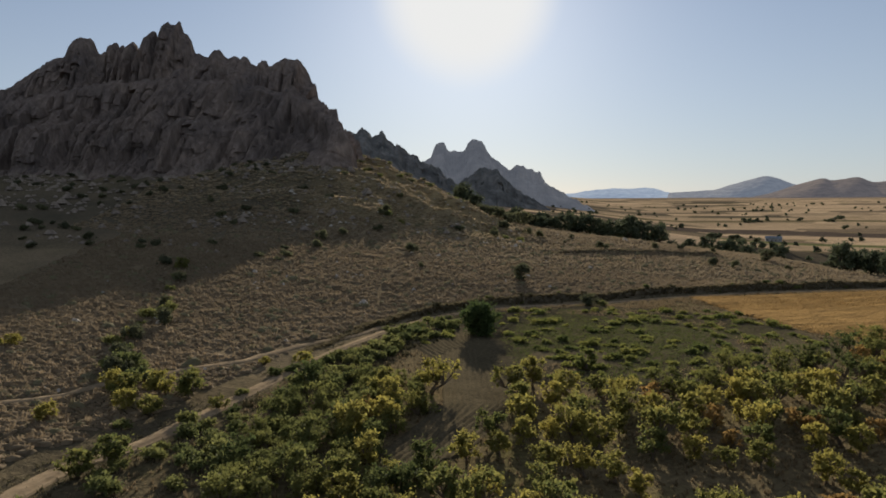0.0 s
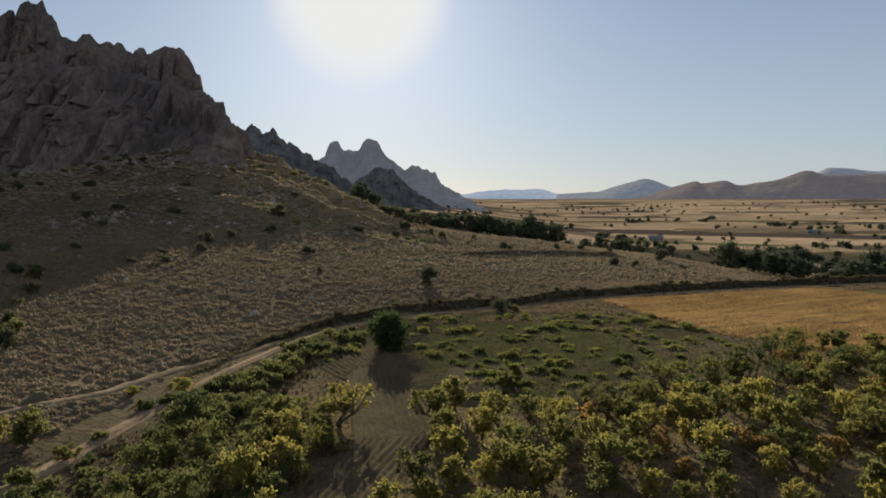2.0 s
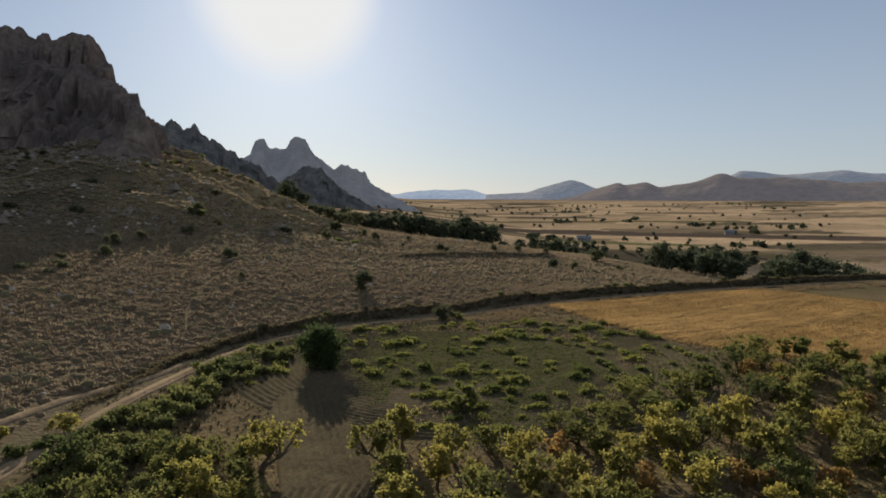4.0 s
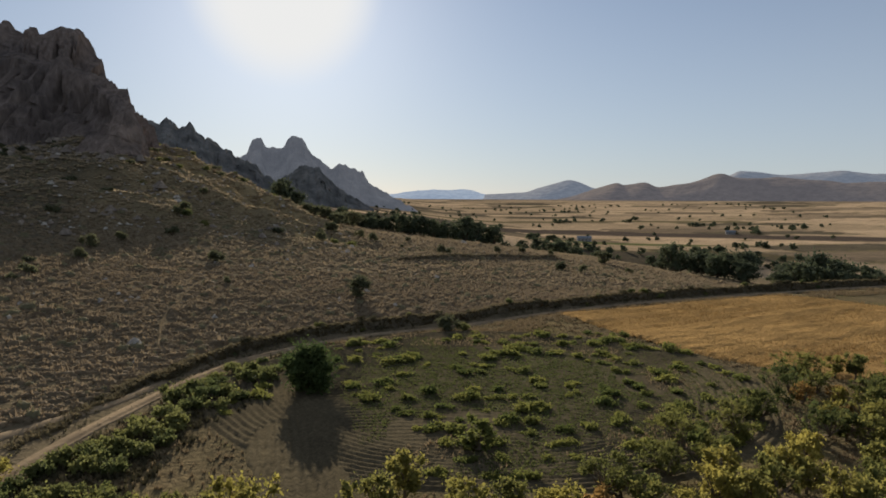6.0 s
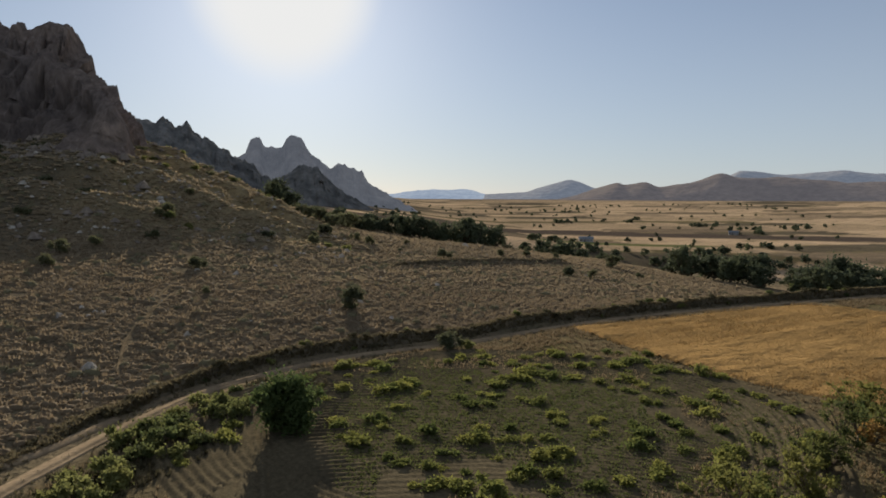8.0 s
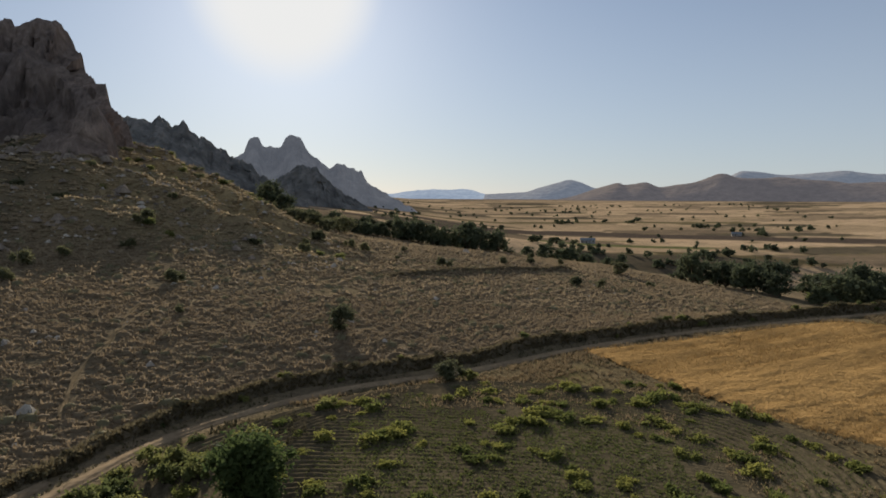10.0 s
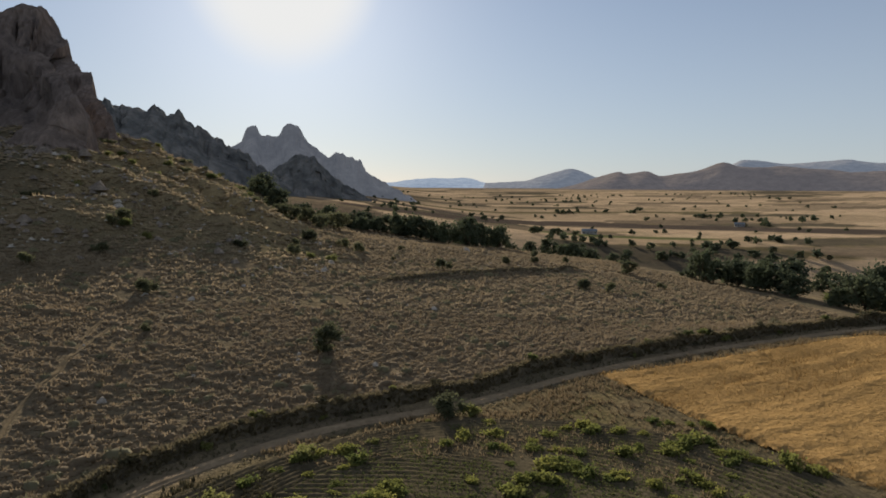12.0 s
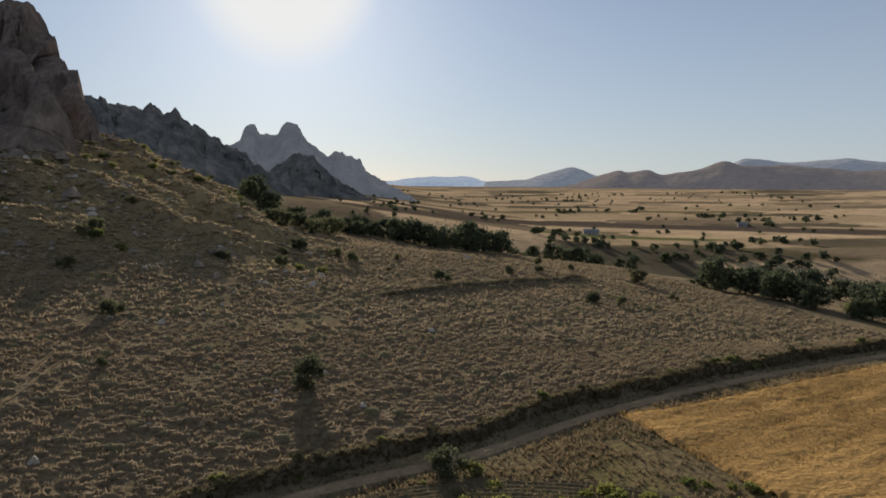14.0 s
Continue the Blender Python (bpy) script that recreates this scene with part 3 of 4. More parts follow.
GOLD = curve_of(GOLD_EDGE + GOLD_EDGE[:1], 6)
FURROW = earthy("furrowed_soil", [(0.25, (0.058, 0.049, 0.032)), (0.5, (0.09, 0.075, 0.049)), (0.75, (0.132, 0.108, 0.071))], 3.0, 0.15, 0.8, 0.08)
STRAW = earthy("ripe_straw", [(0.25, (0.195, 0.12, 0.048)), (0.5, (0.265, 0.166, 0.069)), (0.75, (0.335, 0.218, 0.097))], 2.2, 0.12, 0.9, 0.25)


def rows_at(x, y):
    """Metres across the plough lines: rings near the edge, slanting arcs in the middle."""
    e = oval(x, y)
    return np.where(e > 0.66, e * 27, 0.86 * y + 0.3 * x + 0.012 * (x - 20) ** 2 + 2.5 * fbm(x / 16, y / 16, 2, 14))


def build_field():
    a = 0.19
    X, Y = np.meshgrid(np.arange(-10, 58, a), np.arange(44, 121, a), indexing="ij")
    e = oval(X, Y)
    s = side(X, Y)
    ok = (e < 1.02) & (s < -2.2) & ~inside(GOLD, X, Y)
    mid = 3.2 - 0.42 * np.maximum(0, 63 - Y)
    d = np.where(0.45 + 0.55 * tongue(X, Y) < e + 0.001, np.abs(X - mid) + 0.8 * fbm(X / 9, Y / 9, 2, 13), rows_at(X, Y))
    ridge = 0.5 + 0.5 * np.cos(2 * np.pi * d / 0.68)
    keep = step(1.0, 0.94, e) * step(-2.2, -3.5, s)
    Z = land(X, Y) + 0.03 + (0.18 * ridge * np.clip(0.35 + 1.5 * (fbm(X / 9, Y / 9, 2, 8) - 0.35) + 1.2 * (e - 0.65) + 0.6 * step(12, 8, X), 0.3, 1.25) + 0.1 * (fbm(X / 1.1, Y / 1.1, 3, 9) - 0.4)) * keep - 0.1 * (1 - keep)
    return tagged(grid_mesh("ploughed_field", X, Y, Z, FURROW, mask=ok), "small furrowed field with curved plough lines", "field", kind="structure")


build_field()


def build_gold():
    a = 0.35
    X, Y = np.meshgrid(np.arange(44, 130, a), np.arange(72, 144, a), indexing="ij")
    ok = inside(GOLD, X, Y)
    rim = step(0.0, 1.3, np.abs(near_line(GOLD, X, Y)[0]) + 0.5 * (vnoise(X / 0.8, Y / 0.8, 17) - 0.5))
    Z = land(X, Y) - 0.05 + 0.37 * rim + 0.22 * (fbm(X / 1.5, Y / 0.9, 4, 19) - 0.5) + 0.65 * (fbm((X + Y * 0.3) / 26, (Y - X * 0.3) / 4.5, 3, 18) - 0.5)
    return tagged(grid_mesh("cereal_field", X, Y, Z, STRAW, mask=ok, smooth=False), "ripe golden cereal field beside the track", "field", kind="structure")


build_gold()


# ---- growth ----
def leafy(name, low, high, gloss=0.5, glow=0.45):
    """Leaves: light passes through them; colour shifts from plant to plant and leaf to leaf."""
    m = bpy.data.materials.new(name)
    m.use_nodes = True
    nt = m.node_tree
    nt.nodes.clear()
    out, ms = nt.nodes.new("ShaderNodeOutputMaterial"), nt.nodes.new("ShaderNodeMixShader")
    d, t = nt.nodes.new("ShaderNodeBsdfPrincipled"), nt.nodes.new("ShaderNodeBsdfTranslucent")
    d.inputs["Roughness"].default_value, d.inputs["Specular IOR Level"].default_value = gloss + 0.3, 0.06
    info, geo = nt.nodes.new("ShaderNodeObjectInfo"), nt.nodes.new("ShaderNodeNewGeometry")
    a = nt.nodes.new("ShaderNodeMath")
    a.operation = "MULTIPLY_ADD"
    a.inputs[1].default_value = 0.28
    half = nt.nodes.new("ShaderNodeMath")
    half.operation = "MULTIPLY"
    half.inputs[1].default_value = 0.72
    nt.links.new(info.outputs["Random"], half.inputs[0])
    nt.links.new(geo.outputs["Random Per Island"], a.inputs[0])
    nt.links.new(half.outputs[0], a.inputs[2])
    r = ramp(nt, a.outputs[0], [(0.1, low), (0.85, high)])
    for sh, sock in ((d, "Base Color"), (t, "Color")):
        nt.links.new(r.outputs["Color"], sh.inputs[sock])
    ms.inputs[0].default_value = glow
    nt.links.new(d.outputs[0], ms.inputs[1])
    nt.links.new(t.outputs[0], ms.inputs[2])
    nt.links.new(ms.outputs[0], out.inputs["Surface"])
    return m


BARK = earthy("grey_brown_bark", [(0.3, (0.09, 0.07, 0.05)), (0.7, (0.2, 0.16, 0.12))], 9.0, 1.0, 0.8, 0.03)
LEAF_ORCHARD = leafy("orchard_leaf", (0.095, 0.11, 0.04), (0.31, 0.262, 0.066), 0.5, 0.56)
LEAF_DARK = leafy("dark_leaf", (0.065, 0.072, 0.043), (0.135, 0.135, 0.072), 0.5, 0.35)
# belt leaf: colour lightened to stand in for haze before the far trees
LEAF_BELT = leafy("belt_leaf_hazed", (0.055, 0.066, 0.042), (0.1, 0.115, 0.065), 0.5, 0.3)
LEAF_ROUND = leafy("field_tree_leaf", (0.06, 0.085, 0.032), (0.12, 0.145, 0.048), 0.5, 0.4)
LEAF_SHRUB = leafy("shrub_leaf", (0.075, 0.092, 0.037), (0.19, 0.19, 0.066), 0.5, 0.45)
LEAF_EDGE = leafy("edge_tree_leaf", (0.062, 0.08, 0.03), (0.185, 0.175, 0.052), 0.5, 0.5)
LEAF_THICKET = leafy("thicket_leaf", (0.06, 0.078, 0.03), (0.155, 0.155, 0.05), 0.5, 0.5)
LEAF_CROP = leafy("crop_leaf", (0.085, 0.105, 0.034), (0.215, 0.21, 0.058), 0.5, 0.45)
DRY = leafy("dry_tuft", (0.15, 0.113, 0.066), (0.27, 0.205, 0.123), 0.8, 0.3)
TUSSOCK = leafy("tussock", (0.155, 0.118, 0.076), (0.255, 0.197, 0.128), 0.8, 0.33)
# upland and slope grass: brighter copies of the tussock colour, painting in sunlight
UPLAND = leafy("upland_grass_sunlit", (0.23, 0.18, 0.112), (0.37, 0.29, 0.182), 0.8, 0.43)
SLOPE_GRASS = leafy("slope_grass_sunlit", (0.18, 0.139, 0.089), (0.3, 0.233, 0.15), 0.8, 0.37)
CUSHION = leafy("cushion_scrub", (0.11, 0.1, 0.06), (0.18, 0.16, 0.095), 0.8, 0.2)
DULL = leafy("grey_green_tuft", (0.07, 0.062, 0.036), (0.15, 0.13, 0.075), 0.8, 0.2)
CROP_LOW = leafy("low_crop_leaf", (0.075, 0.092, 0.032), (0.15, 0.15, 0.053), 0.5, 0.4)
BANK_GRASS = leafy("bank_grass_blade", (0.09, 0.08, 0.05), (0.19, 0.155, 0.09), 0.8, 0.3)
WHEAT = leafy("cereal_stalk", (0.23, 0.145, 0.058), (0.345, 0.226, 0.098), 0.7, 0.35)
STONE = earthy("pale_stone", [(0.3, (0.26, 0.235, 0.205)), (0.7, (0.45, 0.415, 0.365))], 3.0, 0.4)


def leaf_cloud(rng, blobs, n, size, flat=0.0):
    """Folded leaf sprays in and on a group of blobs (x, y, z, rx, rz)."""
    blobs = np.array(blobs, float)
    w = blobs[:, 3] ** 2
    pick = rng.choice(len(blobs), n, p=w / w.sum())
    d = rng.normal(size=(n, 3))
    d /= np.linalg.norm(d, axis=1)[:, None]
    rad = np.clip(np.abs(rng.normal(0.7, 0.38, n)), 0, 1.7)[:, None]
    core = np.arange(n) < 0.14 * n
    rad[core] *= 0.55
    b = blobs[pick]
    c = b[:, :3] + d * rad * b[:, [3, 3, 4]]
    u = rng.normal(size=(n, 3)) + d * 0.7
    u[:, 2] = u[:, 2] * (1 - flat) + 0.15
    u /= np.linalg.norm(u, axis=1)[:, None]
    v = np.cross(u, rng.normal(size=(n, 3)))
    v /= np.linalg.norm(v, axis=1)[:, None] + 1e-9
    k = np.cross(u, v)
    s = size * rng.uniform(0.6, 1.35, n)[:, None]
    s[core] *= 2.1
    a, e = c - u * s * 0.55, c + u * s * 0.55
    l, r = c + v * s * 0.38 + k * s * 0.12, c - v * s * 0.38 + k * s * 0.12
    co = np.stack([a, l, e, r], 1).reshape(-1, 3)
    q = np.arange(n * 4).reshape(n, 4)
    return co, np.concatenate([q[:, [0, 1, 2]], q[:, [0, 2, 3]]])


def tube(path, radii, sides=6):
    path = [np.array(p, float) for p in path]
    co, f = [], []
    for i, (p, r) in enumerate(zip(path, radii)):
        d = path[min(i + 1, len(path) - 1)] - path[max(i - 1, 0)]
        d /= np.linalg.norm(d)
        x = np.cross(d, (0.3, 1, 0.1))
        x /= np.linalg.norm(x)
        y = np.cross(d, x)
        for k in range(sides):
            a = 2 * math.pi * k / sides
            co.append(p + r * (math.cos(a) * x + math.sin(a) * y))
    for i in range(len(path) - 1):
        for k in range(sides):
            f.append((i * sides + k, i * sides + (k + 1) % sides, (i + 1) * sides + (k + 1) % sides, (i + 1) * sides + k))
    return co, f


def tree_form(name, seed, height, radius, leaves, size, leaf, stems=1, clear=0.3, limbs=6, puff=1.0, fill=0):
    """A tree: tapered trunk with limbs, and a crown of leaf sprays grouped on the limb ends."""
    rng = np.random.default_rng(seed)
    root = new(name)
    co, fa, blobs = [], [], []
    def add(path, radii, sides=6):
        c, f = tube(path, radii, sides)
        k = len(co)
        co.extend(c)
        fa.extend(tuple(i + k for i in q) for q in f)
    th = 0.028 * height + 0.02
    for st in range(stems):
        lean = rng.normal(0, 0.12 if stems == 1 else 0.35, 2)
        fork = np.array([lean[0] * height * 0.5, lean[1] * height * 0.5, height * (clear + 0.08)])
        add([(0, 0, -0.15), fork * (0.4, 0.4, 0.5), fork], [th * 1.25, th, th * 0.8], 7)
        for b in range(limbs + rng.integers(0, 3)):
            a = rng.uniform(0, 2 * math.pi)
            reach = radius * rng.uniform(0.3, 0.85)
            z = height * rng.uniform(clear + 0.16, 0.86)
            end = np.array([fork[0] * 1.2 + reach * math.cos(a), fork[1] * 1.2 + reach * math.sin(a), z])
            mid = (fork + end) / 2 + rng.normal(0, 0.06 * radius, 3)
            add([fork - (0, 0, 0.1), mid, end], [th * 0.6, th * 0.4, th * 0.12], 4)
            rr = puff * radius * rng.uniform(0.2, 0.4)
            blobs.append((*end, rr, rr * rng.uniform(0.65, 0.95)))
        blobs.append((fork[0] * 1.3, fork[1] * 1.3, height * 0.84, radius * 0.38, height * 0.15))
    for k in range(fill):
        a, u, w = rng.uniform(0, 2 * math.pi), rng.uniform(0, 1), rng.uniform(0, 1) ** 0.5
        prof = math.sin(math.pi * (0.12 + 0.8 * u)) ** 0.5
        blobs.append((radius * 0.72 * w * prof * math.cos(a), radius * 0.72 * w * prof * math.sin(a), height * (0.14 + 0.74 * u), radius * 0.34, radius * 0.34))
    tagged(link_mesh("trunk", co, fa, BARK, root, True), "grey-brown branching trunk")
    c, f = leaf_cloud(rng, blobs, leaves, size)
    c[:, 2] = np.maximum(c[:, 2], height * clear * 0.5)
    link_mesh("crown", c.tolist(), f.tolist(), leaf, root)
    return root


def shrub_form(name, seed, height, radius, leaves, size, leaf):
    """A low bush: stems from the root, leaf sprays to the ground."""
    rng = np.random.default_rng(seed)
    root = new(name)
    co, fa, blobs = [], [], []
    for b in range(7):
        a, reach = rng.uniform(0, 2 * math.pi), radius * rng.uniform(0.15, 0.75)
        end = np.array([reach * math.cos(a), reach * math.sin(a), height * rng.uniform(0.3, 0.72)])
        c, f = tube([(0, 0, -0.1), end * (0.4, 0.4, 0.55), end], [0.04, 0.03, 0.01], 4)
        fa.extend(tuple(i + len(co) for i in q) for q in f)
        co.extend(c)
        rr = radius * rng.uniform(0.3, 0.5)
        blobs.append((*end, rr, min(rr, height * 0.33)))
    link_mesh("woody_base", co, fa, BARK, root, True)
    c, f = leaf_cloud(rng, blobs, leaves, size)
    c[:, 2] = np.maximum(c[:, 2], 0.02)
    link_mesh("foliage", c.tolist(), f.tolist(), leaf, root)
    return root


def place(forms, spots, rng, label, category, group, low=0.8, high=1.2, sink=0.05):
    """Copies of the forms at plan spots (x, y[, scale])."""
    for k, spot in enumerate(spots):
        x, y = spot[:2]
        s = rng.uniform(low, high) * (spot[2] if len(spot) > 2 else 1)
        ob = forms[k % len(forms)] if k < len(forms) else copy_thing(forms[k % len(forms)], Matrix())
        z = (spot[3] if len(spot) > 3 else float(land(np.array([x]), np.array([y]))[0])) - sink
        ob.matrix_basis = pose(x, y, z, 0, 0, rng.uniform(0, 360)) @ Matrix.Diagonal((s, s, s * rng.uniform(0.9, 1.1), 1))
        tagged(ob, label, category, group)


def scatter(rng, n, box, keep, gap=0.0):
    """Random plan spots in a box that pass a test and keep apart."""
    got = []
    for _ in range(n * 30):
        if len(got) >= n:
            break
        p = (rng.uniform(box[0], box[1]), rng.uniform(box[2], box[3]))
        if keep(*p) and all((p[0] - q[0]) ** 2 + (p[1] - q[1]) ** 2 > gap * gap for q in got):
            got.append(p)
    return got


def off_track(x, y):
    return float(side(np.array([x]), np.array([y]))[0])


rng = np.random.default_rng(5)
# orchard in front of the small field
orchard = [tree_form("orchard_tree", 100 + i, 3.0 + 0.25 * (i % 3), 1.35 + 0.15 * (i % 2), 1150, 0.2, LEAF_ORCHARD, 1 + (i % 3 == 2), 0.24, 10, 1.0, 9) for i in range(7)]
def in_orchard(x, y):
    e = oval(x, y)
    gold = inside(GOLD, np.array([x]), np.array([y]))[0]
    return e > 1.04 and not gold and off_track(x, y) < -5 and y < 92 and  y < 70 + 0.45 * max(0, x - 20)
spots = scatter(rng, 275, (-8, 70, 26, 92), in_orchard, 1.95)
LEAF_RUST = leafy("rusty_leaf", (0.16, 0.11, 0.045), (0.32, 0.2, 0.07), 0.6, 0.45)
rusty = [tree_form("orchard_tree", 120 + i, 2.6, 1.3, 800, 0.23, LEAF_RUST, 2, 0.1, 8, 0.9, 4) for i in range(2)]
place(rusty, spots[::11], rng, "rust-brown drying tree among the orchard", "tree", "orchard trees", 0.65, 1.0)
spots = [p for k, p in enumerate(spots) if k % 11]
place(orchard, spots, rng, "young yellow-green orchard tree with a thin trunk", "tree", "orchard trees", 0.65, 1.15)
edge = [tree_form("orchard_edge_tree", 140 + i, 4.0 + 0.5 * i, 1.9 + 0.2 * i, 1900, 0.2, LEAF_EDGE, 2, 0.12, 10, 1.0, 12) for i in range(3)]
place(edge, [(56.5, 85, 1.3), (53, 82, 0.9), (49, 79.8), (43.5, 77, 1.05), (38.5, 73.2, 0.9), (33, 70.8, 1.05), (28.5, 68.5, 0.8), (23.5, 66.5), (45.5, 72.5, 0.85), (57.5, 77.5, 0.95)], rng, "tall yellow-green tree at the upper edge of the orchard", "tree", "orchard edge trees", 0.7, 0.85)
# thicket between the track and the small field
thicket = [tree_form("thicket_tree", 200 + i, 3.2, 2.0, 1250, 0.215, LEAF_THICKET, 2, 0.0, 8, 0.95, 12) for i in range(4)]
spots = scatter(rng, 58, (-24, -1, 42, 80), lambda x, y: off_track(x, y) < -4 and x > -16 and oval(x, y) > 1.03 and y < 70 and x < -1 - 0.2 * max(0, y - 60), 1.75)
place(thicket, spots, rng, "dark green bushy tree in a thicket beside the track", "tree", "thicket trees", 0.5, 0.85)
# the tree that stands alone in the field
place([tree_form("field_tree", 301, 5.3, 3.1, 7500, 0.27, LEAF_ROUND, 1, 0.0, 6, 0.8, 48)], [(5.2, 92.8)], rng, "dense dark green round tree alone in the field", "tree", "", 1, 1.01)
# yellowish trees between path and track
verge = [tree_form("verge_tree", 320 + i, 3.0, 1.7, 1300, 0.25, LEAF_ORCHARD, 2, 0.12, 7, 1.0, 8) for i in range(3)]
place(verge, [(-31.6, 65.3, 1.1), (-28.3, 64.6), (-25.7, 64.6, 1.15), (-21.7, 61.8, 0.7), (-26.9, 59.7, 0.8), (-29.5, 60.5, 0.7), (-24.8, 48.6, 1.1), (-26.6, 46.8, 0.9), (-33.5, 66.5, 0.9), (-16.6, 78.2, 0.75), (-21.2, 77.4, 0.5), (-50.7, 128, 0.9), (-42.5, 99.2, 0.7), (-41.7, 86.6, 0.8), (-36, 58, 0.7), (-54, 82, 0.7)], rng, "small yellow-green bushy tree by the track", "tree", "verge trees", 0.65, 0.95)
gully = [shrub_form("gully_shrub", 335 + i, 1.4, 1.5, 800, 0.22, LEAF_SHRUB) for i in range(3)]
place(gully, [(-36, 74, 1.4), (-38, 75, 1.2), (-34, 73), (-33, 70, 1.1), (-40, 82), (-42.7, 84.2, 0.9), (-43, 93, 0.7), (-43.5, 97, 1.2), (-42, 101), (-44.5, 106, 0.8), (-47, 113, 0.8), (-49, 121, 0.9), (-52, 130, 0.8), (-30, 68), (-23, 58, 0.8), (-20.5, 66, 0.7), (-17.5, 75, 0.9), (-19, 73.5, 0.7), (-28, 56, 0.8)], rng, "dusty green shrub along the dry gully", "shrub", "gully shrubs", 0.85, 1.15)

# low bushes in rows over the field
bush = [shrub_form("low_bush", 400 + i, 0.62 + 0.1 * (i % 3), 1.15, 380, 0.2, LEAF_CROP) for i in range(6)]
def in_rows(x, y):
    e = float(oval(x, y))
    d = e * 9
    return 0.12 < e < 0.93 and abs(d - round(d)) < 0.16 and off_track(x, y) < -4 and math.hypot(x - 5, y - 90) > 4.5 and float(fbm(x / 11, y / 11, 2, 77)) > 0.43 and not (x < 12 and y < 88)
CLUMPS = [(44.4, 107.5, 1.4), (46, 108, 1.5), (47.3, 106.8, 1.3), (43, 106.5, 1.2), (40.2, 107.2, 1.2), (38.5, 106.8), (46.4, 103.4, 1.5), (48, 104.2, 1.3), (50.8, 101.3, 1.4), (52, 100, 1.2), (49, 102.4, 1.3), (48.4, 111.5, 1.1), (46.8, 112.3, 1.2), (45.5, 112.8), (50, 110.6, 0.9), (31.9, 105.5, 1.2), (33.5, 106.2, 1.1), (29, 104.4, 1.2), (18.3, 105.1, 0.9), (34, 112, 1.2), (36, 113), (32, 111, 1.1), (26, 113), (24, 112, 0.9)]
place(bush, CLUMPS + scatter(rng, 205, (-6, 52, 70, 119), in_rows, 0.75), rng, "low bright green bush in a row across the field", "bush", "field bushes", 0.5, 1.2)
hedge = [shrub_form("verge_bush", 430 + i, 1.3, 1.3, 700, 0.22, LEAF_SHRUB) for i in range(4)]
place(hedge, scatter(rng, 44, (-16, 6, 68, 106), lambda x, y: -9 < off_track(x, y) < -2.2, 1.5) + scatter(rng, 34, (-32, -10, 38, 74), lambda x, y: -10 < off_track(x, y) < -2.4, 1.4) + [(28.5, 118.6, 0.8), (24, 117.8, 0.5), (18, 113.5, 0.6), (12, 112, 0.8)], rng, "rounded green bush on the verge of the track", "bush", "verge bushes", 0.6, 1.2)

place([tree_form("field_sapling", 440, 2.5, 1.05, 1100, 0.2, LEAF_CROP, 2, 0.08, 8)], [(17, 76)], rng, "small bright green tree at the lower edge of the field", "tree", "", 1.25, 1.26)
place([shrub_form("dark_bush", 441, 2.2, 1.9, 1300, 0.24, LEAF_DARK)], [(26.6, 119.4)], rng, "dark dense bush beside the track", "bush", "", 1, 1.01)
bank_bush = [shrub_form("bank_bush", 445 + i, 1.0, 1.1, 200, 0.28, m) for i, m in enumerate((LEAF_SHRUB, DULL, DULL))]
X, Y, Z = BANKS[0]
on_bank = [(float(X[i, j]), float(Y[i, j]), 1.0, float(Z[i, j])) for i, j in zip(rng.integers(20, len(X) - 40, 70), rng.choice([1, 4, 6, 7], 70))]
place(bank_bush, on_bank, rng, "low dusty bush on the cut bank", "bush", "bank bushes", 0.4, 1.0)
# hillside shrubs
scrub = [shrub_form("hill_shrub", 450 + i, 2.2, 1.45, 900, 0.24, LEAF_DARK) for i in range(4)]
place(scrub, [(-8, 165), (-5, 144, 0.55), (28, 219, 1.2), (16, 200, 1.3), (51, 209, 0.7), (79, 193, 1.1), (39, 211, 0.5), (71, 220, 0.8), (91, 249), (101, 248), (-14, 217, 0.9), (-18, 195), (-18, 183), (-30.5, 158), (-31, 168, 1.4), (-26, 174), (-48, 119), (-40, 94), (-41, 86), (-38, 78, 1.2), (-36, 72, 1.1), (-44, 104, 0.8), (44, 226, 0.6), (83, 189, 1.2), (48.4, 201, 1.3), (70.3, 219, 1.1), (81, 225), (78, 190.4, 1.2), (-7.7, 164, 1.4), (31, 215, 1.3), (20, 217, 1.5), (17, 213, 0.9), (108, 206, 0.8)], rng,
      "dark round shrub on the dry hillside", "shrub", "hillside shrubs", 0.9, 1.15)
place([tree_form("hill_tree", 470, 3.4, 2.1, 2400, 0.25, LEAF_DARK, 1, 0.26, 10, 1.0, 10), tree_form("hill_tree", 471, 3.8, 2.5, 1800, 0.3, LEAF_DARK, 1, 0.28, 9, 1.0, 8)], [(16.5, 137.5), (113.3, 230.3)], rng, "small dark tree with an open crown on the slope", "tree", "hill trees")

# big dark trees beyond the crest and at the valley's edge
big = [tree_form("broad_tree", 500 + i, 7.6 + 0.7 * (i % 3), 5.2, 1150, 0.72, LEAF_BELT, 1, 0.0, 9, 1.0, 16) for i in range(5)]
belt = [(8, 306), (14, 309), (20, 308, 0.9), (28, 301), (38, 296), (44, 297, 0.8), (50, 296, 0.8), (56, 293, 0.9), (62, 290), (67, 285), (72, 281, 1.1), (78, 278, 1.15), (84, 284, 1.1), (91, 291), (97, 296), (60, 300), (70, 296), (82, 294), (46, 306), (34, 312), (110, 318, 0.7), (117, 316, 0.75), (124, 312, 0.85), (130, 308, 0.9), (135, 309), (141, 306, 0.8), (147, 300, 0.6), (152, 296, 0.7), (24, 318), (10, 322)]
